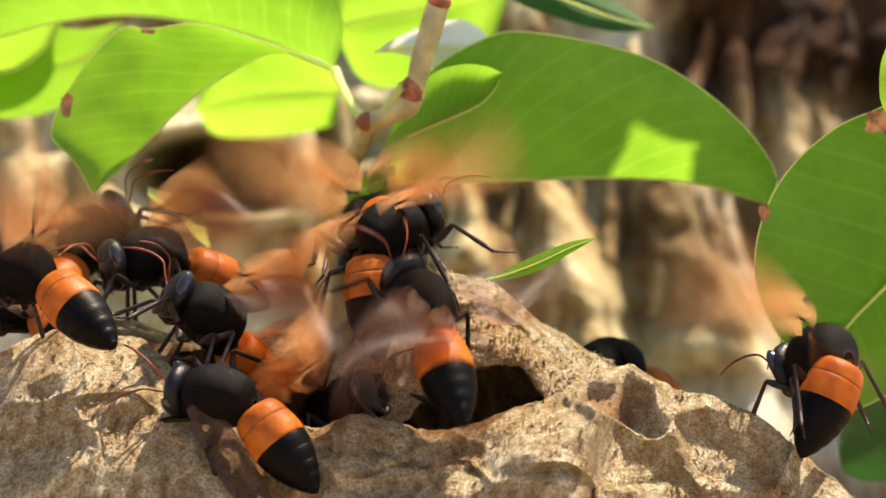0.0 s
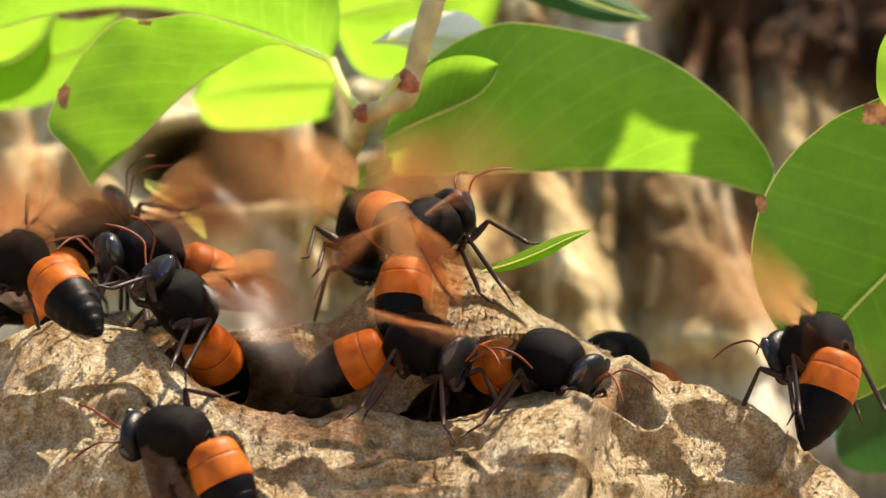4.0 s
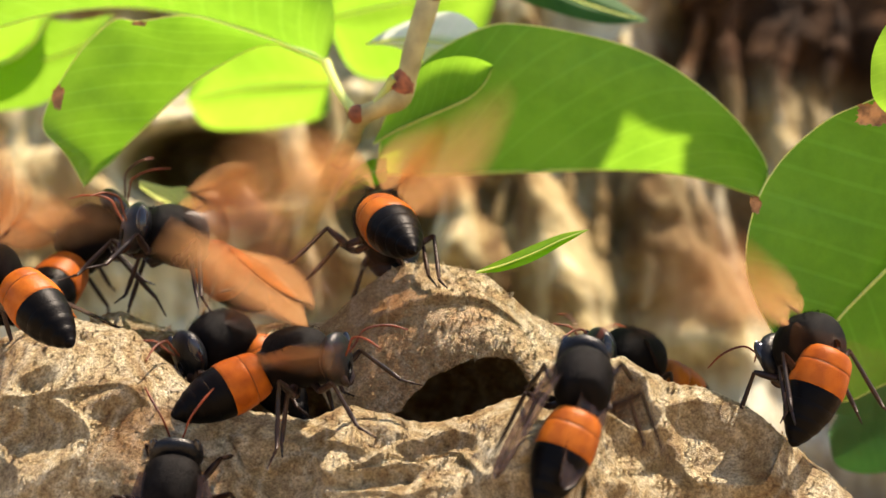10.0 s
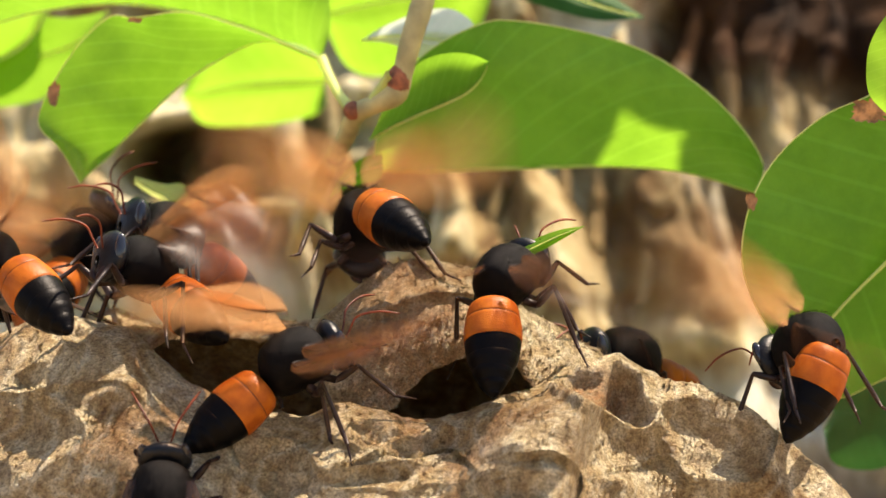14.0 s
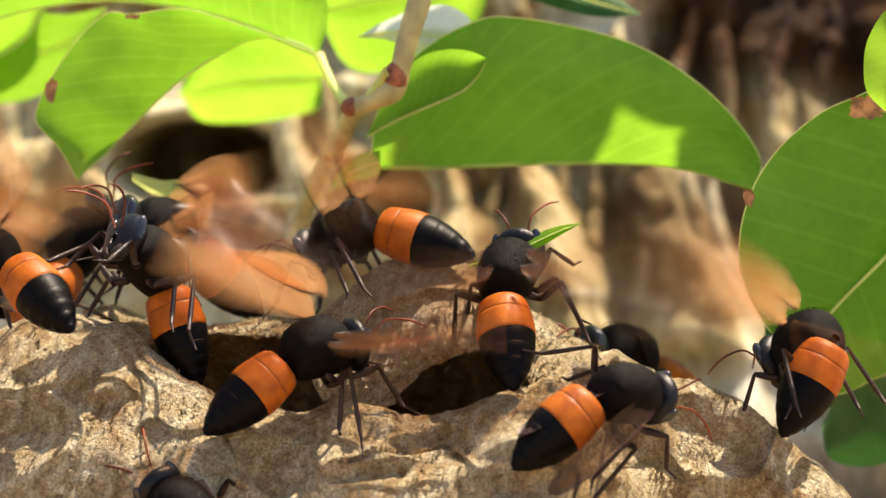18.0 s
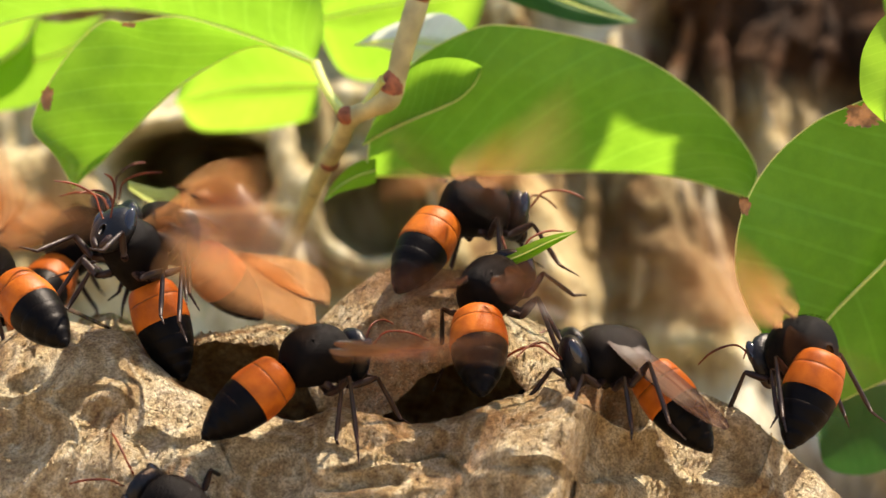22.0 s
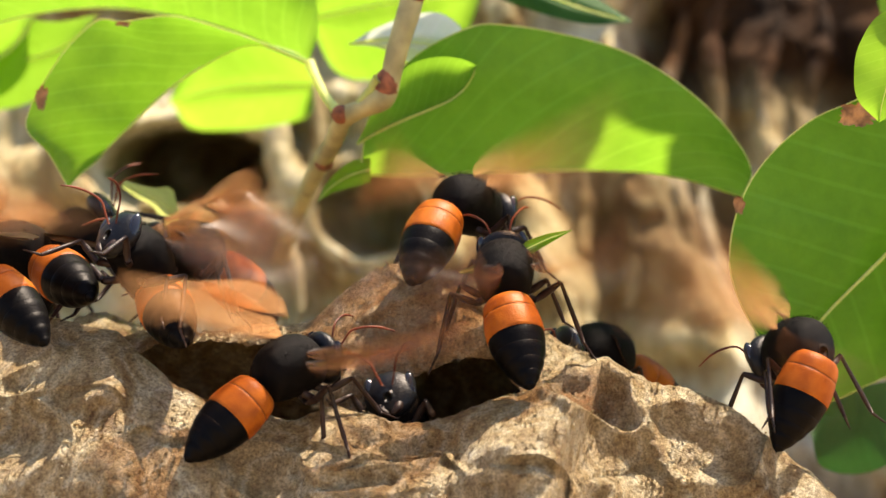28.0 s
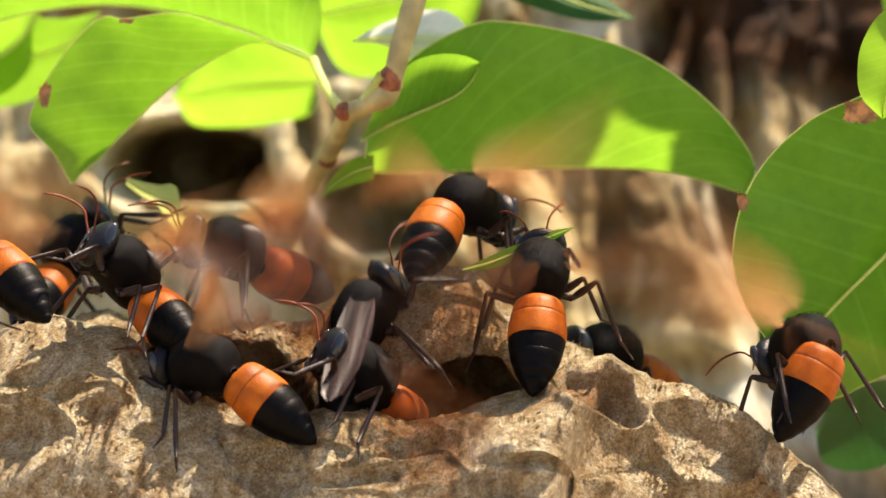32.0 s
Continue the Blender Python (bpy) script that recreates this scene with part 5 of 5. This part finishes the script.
      (16, 800, 920, -13, 868, 890, 1, 640, 1030, -1), (16.5, 892, 764, -17, 958, 740, 1, 716, 876, -1), (17, 986, 744, -19, 1056, 742, 1, 748, 862, -1), (18, 1106, 698, -14, 1164, 704, 1, 904, 828, -1), (18.5, 1112, 676, -9, 1136, 628, 1, 1030, 848, -1), (19, 1150, 618, -4, 1152, 576, 1, 1086, 818, -1), (19.5, 1168, 588, 0, 1214, 556, 1, 1060, 770, -1), (20, 1164, 562, 2, 1170, 520, 1, 1116, 742, -1),
      (20.3, 1120, 565, 2, 1080, 540, 1, 1130, 750, -1), (20.6, 1085, 575, 2, 1024, 560, 1, 1140, 756, -1), (21, 1024, 606, 0, 960, 606, -1, 1186, 792, -1), (21.5, 1060, 614, -1, 990, 612, -1, 1270, 770, -1), (22, 1086, 634, -2, 1016, 632, -1, 1276, 812, -1), (22.5, 892, 652, -8, 828, 642, 1, 1050, 812, -1), (23, 704, 690, 4, 646, 704, 1, 852, 756, -1), (23.4, 660, 800, 14, 600, 810, 1, 800, 900, -1),
      (24.2, 670, 960, 26, 610, 960, 1, 800, 1060, -1), (25.4, 690, 960, 26, 640, 910, -1, 780, 1090, 1), (26.6, 715, 960, 26, 700, 900, -1, 740, 1100, 1), (27.5, 722, 750, 8, 724, 694, -1, 730, 930, 1), (28, 700, 748, 8, 692, 694, -1, 720, 930, 1), (28.6, 680, 900, 20, 625, 880, -1, 790, 1020, 1), (29.1, 665, 960, 26, 596, 950, 1, 820, 1040, 1), (29.6, 655, 960, 26, 600, 930, 1, 820, 1060, 1), (29.9, 652, 960, 26, 620, 910, 1, 790, 1090, -1), (30.4, 650, 960, 26, 640, 900, 1, 700, 1100, -1), (31, 652, 772, 9, 660, 712, 1, 690, 930, -1), (31.4, 640, 680, 6, 670, 626, 1, 620, 850, -1), (31.7, 642, 610, 6, 680, 556, 1, 600, 790, -1), (32, 646, 558, 6, 684, 494, 1, 590, 760, -1)]),
    # behind the ridge
    ((-34, 86, 14), (-34, 86, 14), 0, 0, 0.0, "black hornet resting behind the nest's ridge",
     [(0, 1080, 654, 26, 1020, 648, -1, 1230, 764, 1), (6, 1112, 658, 26, 1052, 650, -1, 1260, 764, 1), (7, 1140, 660, 26, 1080, 652, -1, 1290, 764, 1), (8, 1130, 646, 26, 1070, 630, -1, 1290, 758, 1), (10, 1118, 636, 26, 1060, 618, -1, 1280, 750, 1), (13, 1108, 636, 26, 1050, 618, -1, 1270, 746, 1), (18, 1104, 630, 26, 1046, 614, -1, 1264, 746, 1), (19, 1072, 620, 26, 1014, 608, -1, 1234, 740, 1),
      (23, 1070, 632, 26, 1010, 616, -1, 1232, 748, 1), (25, 1056, 634, 26, 998, 618, -1, 1216, 748, 1), (28, 1062, 628, 26, 1004, 614, -1, 1220, 746, 1), (32, 1076, 628, 26, 1018, 614, -1, 1230, 746, 1)]),
    # far side of the crowd
    ((40, 20, 0), (40, 20, 0), 46, 7.5, 0, "dark hornet fanning behind the others near the trunk",
     [(0, 160, 424, 32, 205, 372, 1, 50, 560, -1), (9, 156, 424, 32, 204, 372, 1, 50, 560, -1), (12, 152, 430, 32, 200, 360, 1, 50, 560, -1), (17, 142, 428, 32, 188, 352, 1, 40, 560, -1), (20, 138, 428, 32, 188, 364, 1, 40, 560, -1), (25, 140, 428, 32, 196, 372, 1, 40, 560, -1), (32, 132, 440, 32, 180, 372, 1, 30, 570, -1)]),
    ((10, 65, 14), (10, 65, 14), 0, 0, 0.0, "black and orange hornet low behind the nest's shoulder",
     [(0, 30, 540, 20, -36, 540, 1, 168, 640, -1), (9, 10, 530, 20, -56, 530, 1, 148, 640, -1), (25, -15, 530, 20, -80, 530, 1, 125, 640, -1), (27, 0, 480, 16, -66, 480, 1, 150, 560, -1), (28, 30, 448, 14, -38, 440, 1, 176, 516, -1), (28.5, -60, 470, 8, -126, 470, 1, 100, 570, -1), (29, -128, 500, 0, -196, 500, 1, 52, 605, -1),
      (30, -158, 540, 0, -226, 540, 1, 25, 655, -1), (31, -116, 530, 0, -184, 530, 1, 64, 642, -1), (32, -200, 540, 0, -268, 540, 1, -20, 650, -1)]),
    # a late comer drops in from above
    ((20, 30, 0), (20, 30, 0), 40, 7.5, 0.4, "black and orange hornet flying in with spread wings",
     [(0, -500, -400, -10, -450, -350, -1, -640, -560, -1), (1.8, -160, -260, -10, -120, -200, -1, -280, -460, -1), (1.93, 230, 80, -8, 262, 140, -1, 112, -110, -1), (2, 318, 200, -6, 345, 262, -1, 196, 58, -1), (2.07, 380, 330, -4, 410, 390, -1, 250, 180, -1), (2.25, 450, 640, 5, 490, 700, -1, 340, 470, -1), (2.5, 470, 780, 14, 510, 840, -1, 360, 610, -1), (3.2, 480, 960, 26, 520, 1020, -1, 370, 790, -1), (32, 480, 960, 26, 520, 1020, -1, 370, 790, -1)]),
    ((20, 50, 0), (20, 50, 0), 40, 7.5, 0.1, "dark hornet flying low into the crater",
     [(0, -600, -300, -10, -535, -310, -1, -820, -200, -1), (9.4, -300, -300, -10, -240, -280, -1, -480, -420, -1), (9.6, 90, -60, -10, 130, -10, -1, 60, -240, -1), (9.7, 205, 60, -10, 225, 115, -1, 195, -130, -1), (9.8, 330, -60, -10, 370, -10, -1, 240, -260, -1), (10.1, 600, -400, -10, 650, -380, -1, 420, -560, -1), (14, 100, -700, -10, 160, -720, -1, -100, -640, -1), (19.8, -300, 560, -10, -235, 565, -1, -520, 640, -1),
      (20.6, -20, 620, -9, 45, 622, -1, -240, 700, -1), (20.8, 160, 618, -7, 225, 622, -1, -60, 720, -1), (21, 346, 640, 0, 412, 644, -1, 130, 745, -1), (21.2, 430, 690, 8, 494, 710, -1, 230, 760, -1), (21.5, 470, 800, 16, 530, 830, -1, 300, 860, -1), (22.3, 470, 960, 26, 530, 990, -1, 300, 1020, -1), (32, 470, 960, 26, 530, 990, -1, 300, 1020, -1)]),
]


def hornets():
    master = hornet_master()
    first = True  # the first hornet of the list is the one that the others are copied from
    rnd = random.Random(3)
    made = []
    for on_left, on_right, swing, beat, phase, label, rows in HORNETS:
        ob = master if first else copy_thing(master, Matrix())
        first = False
        tagged(ob, label)
        ob.matrix_basis = stance(rows[0])
        wings, gaster = [], None
        for ch in ob.children:
            kind = ch.name.split(".")[0]
            slot = str(ch.get("slot", ""))
            if kind == "gaster":
                gaster = ch
                ch.matrix_basis = slung(rows[0])
            elif kind == "leg":
                out = {"hind_l": -42, "hind_r": 42}.get(slot, 0)
                ch.rotation_euler = (radians(rnd.uniform(-6, 6)), radians(rnd.uniform(-7, 7)), radians(out + rnd.uniform(-12, 12)))
            elif kind == "head":
                ch.rotation_euler = (radians(rnd.uniform(-8, 8)), radians(12 + rnd.uniform(-6, 10)), radians(rnd.uniform(-8, 8)))
            elif kind == "wing":
                lift, sweep, twist = on_left if slot == "wing_l" else on_right
                ch.matrix_basis = wing_turn(slot, lift, sweep, twist)
                if not beat:
                    ch.data = folded_wing(slot)
                    tagged(ch, "folded smoky glossy wing")
                    for hind in list(ch.children):
                        bpy.data.objects.remove(hind)
                wings.append((ch, slot, lift, sweep, twist))
        made.append((ob, gaster, rows, wings, label, swing, beat, phase))
    return made


# wings that are carried otherwise once their hornet has turned about: whose, which, seconds, lifts, sweeps
CARRIED = [("abdomen ring on the hump", "wing_r", (18.5, 20.0), (5, 5), (22, -28)),
           ("fanning in the nest entrance", "wing_l", (0, 11, 13, 25, 27.5), (28, 28, 12, 12, 8), (86, 86, 56, 56, 44))]


def trailing(wing, gaster):
    """The pose of a folded wing that follows most of the abdomen's bend."""
    root = Matrix.Translation(wing.translation)
    bend = Matrix.Identity(3).to_quaternion().slerp(gaster.to_quaternion(), 0.9)
    return root @ bend.to_matrix().to_4x4() @ root.inverted() @ wing


def motions():
    for ob, gaster, rows, wings, label, swing, beat, phase in MADE:
        walk(ob, [(r[0], stance(r)) for r in rows])
        walk(gaster, [(r[0], slung(r)) for r in rows])
        for w, slot, lift, sweep, twist in wings:
            if not beat:
                # folded wings lie along the abdomen and follow it
                walk(w, [(r[0], trailing(wing_turn(slot, lift, sweep, twist), slung(r))) for r in rows])
                continue
            keys = []
            for i in range(961):
                t = i / 30
                a = math.sin(2 * math.pi * (beat * t + phase * 0.12))
                b = math.cos(2 * math.pi * (beat * t + phase * 0.12))
                up, back = lift, sweep
                for name, side, when, lifts, sweeps in CARRIED:
                    if name in label and side == slot:
                        up, back = float(np.interp(t, when, lifts)), float(np.interp(t, when, sweeps))
                keys.append((t, wing_turn(slot, up + swing * a, back + 8 * b, twist + 14 * b)))
            walk(w, keys)


ground()
trunk()
wasp_nest()
leaves()
twig()
MADE = hornets()
motions()
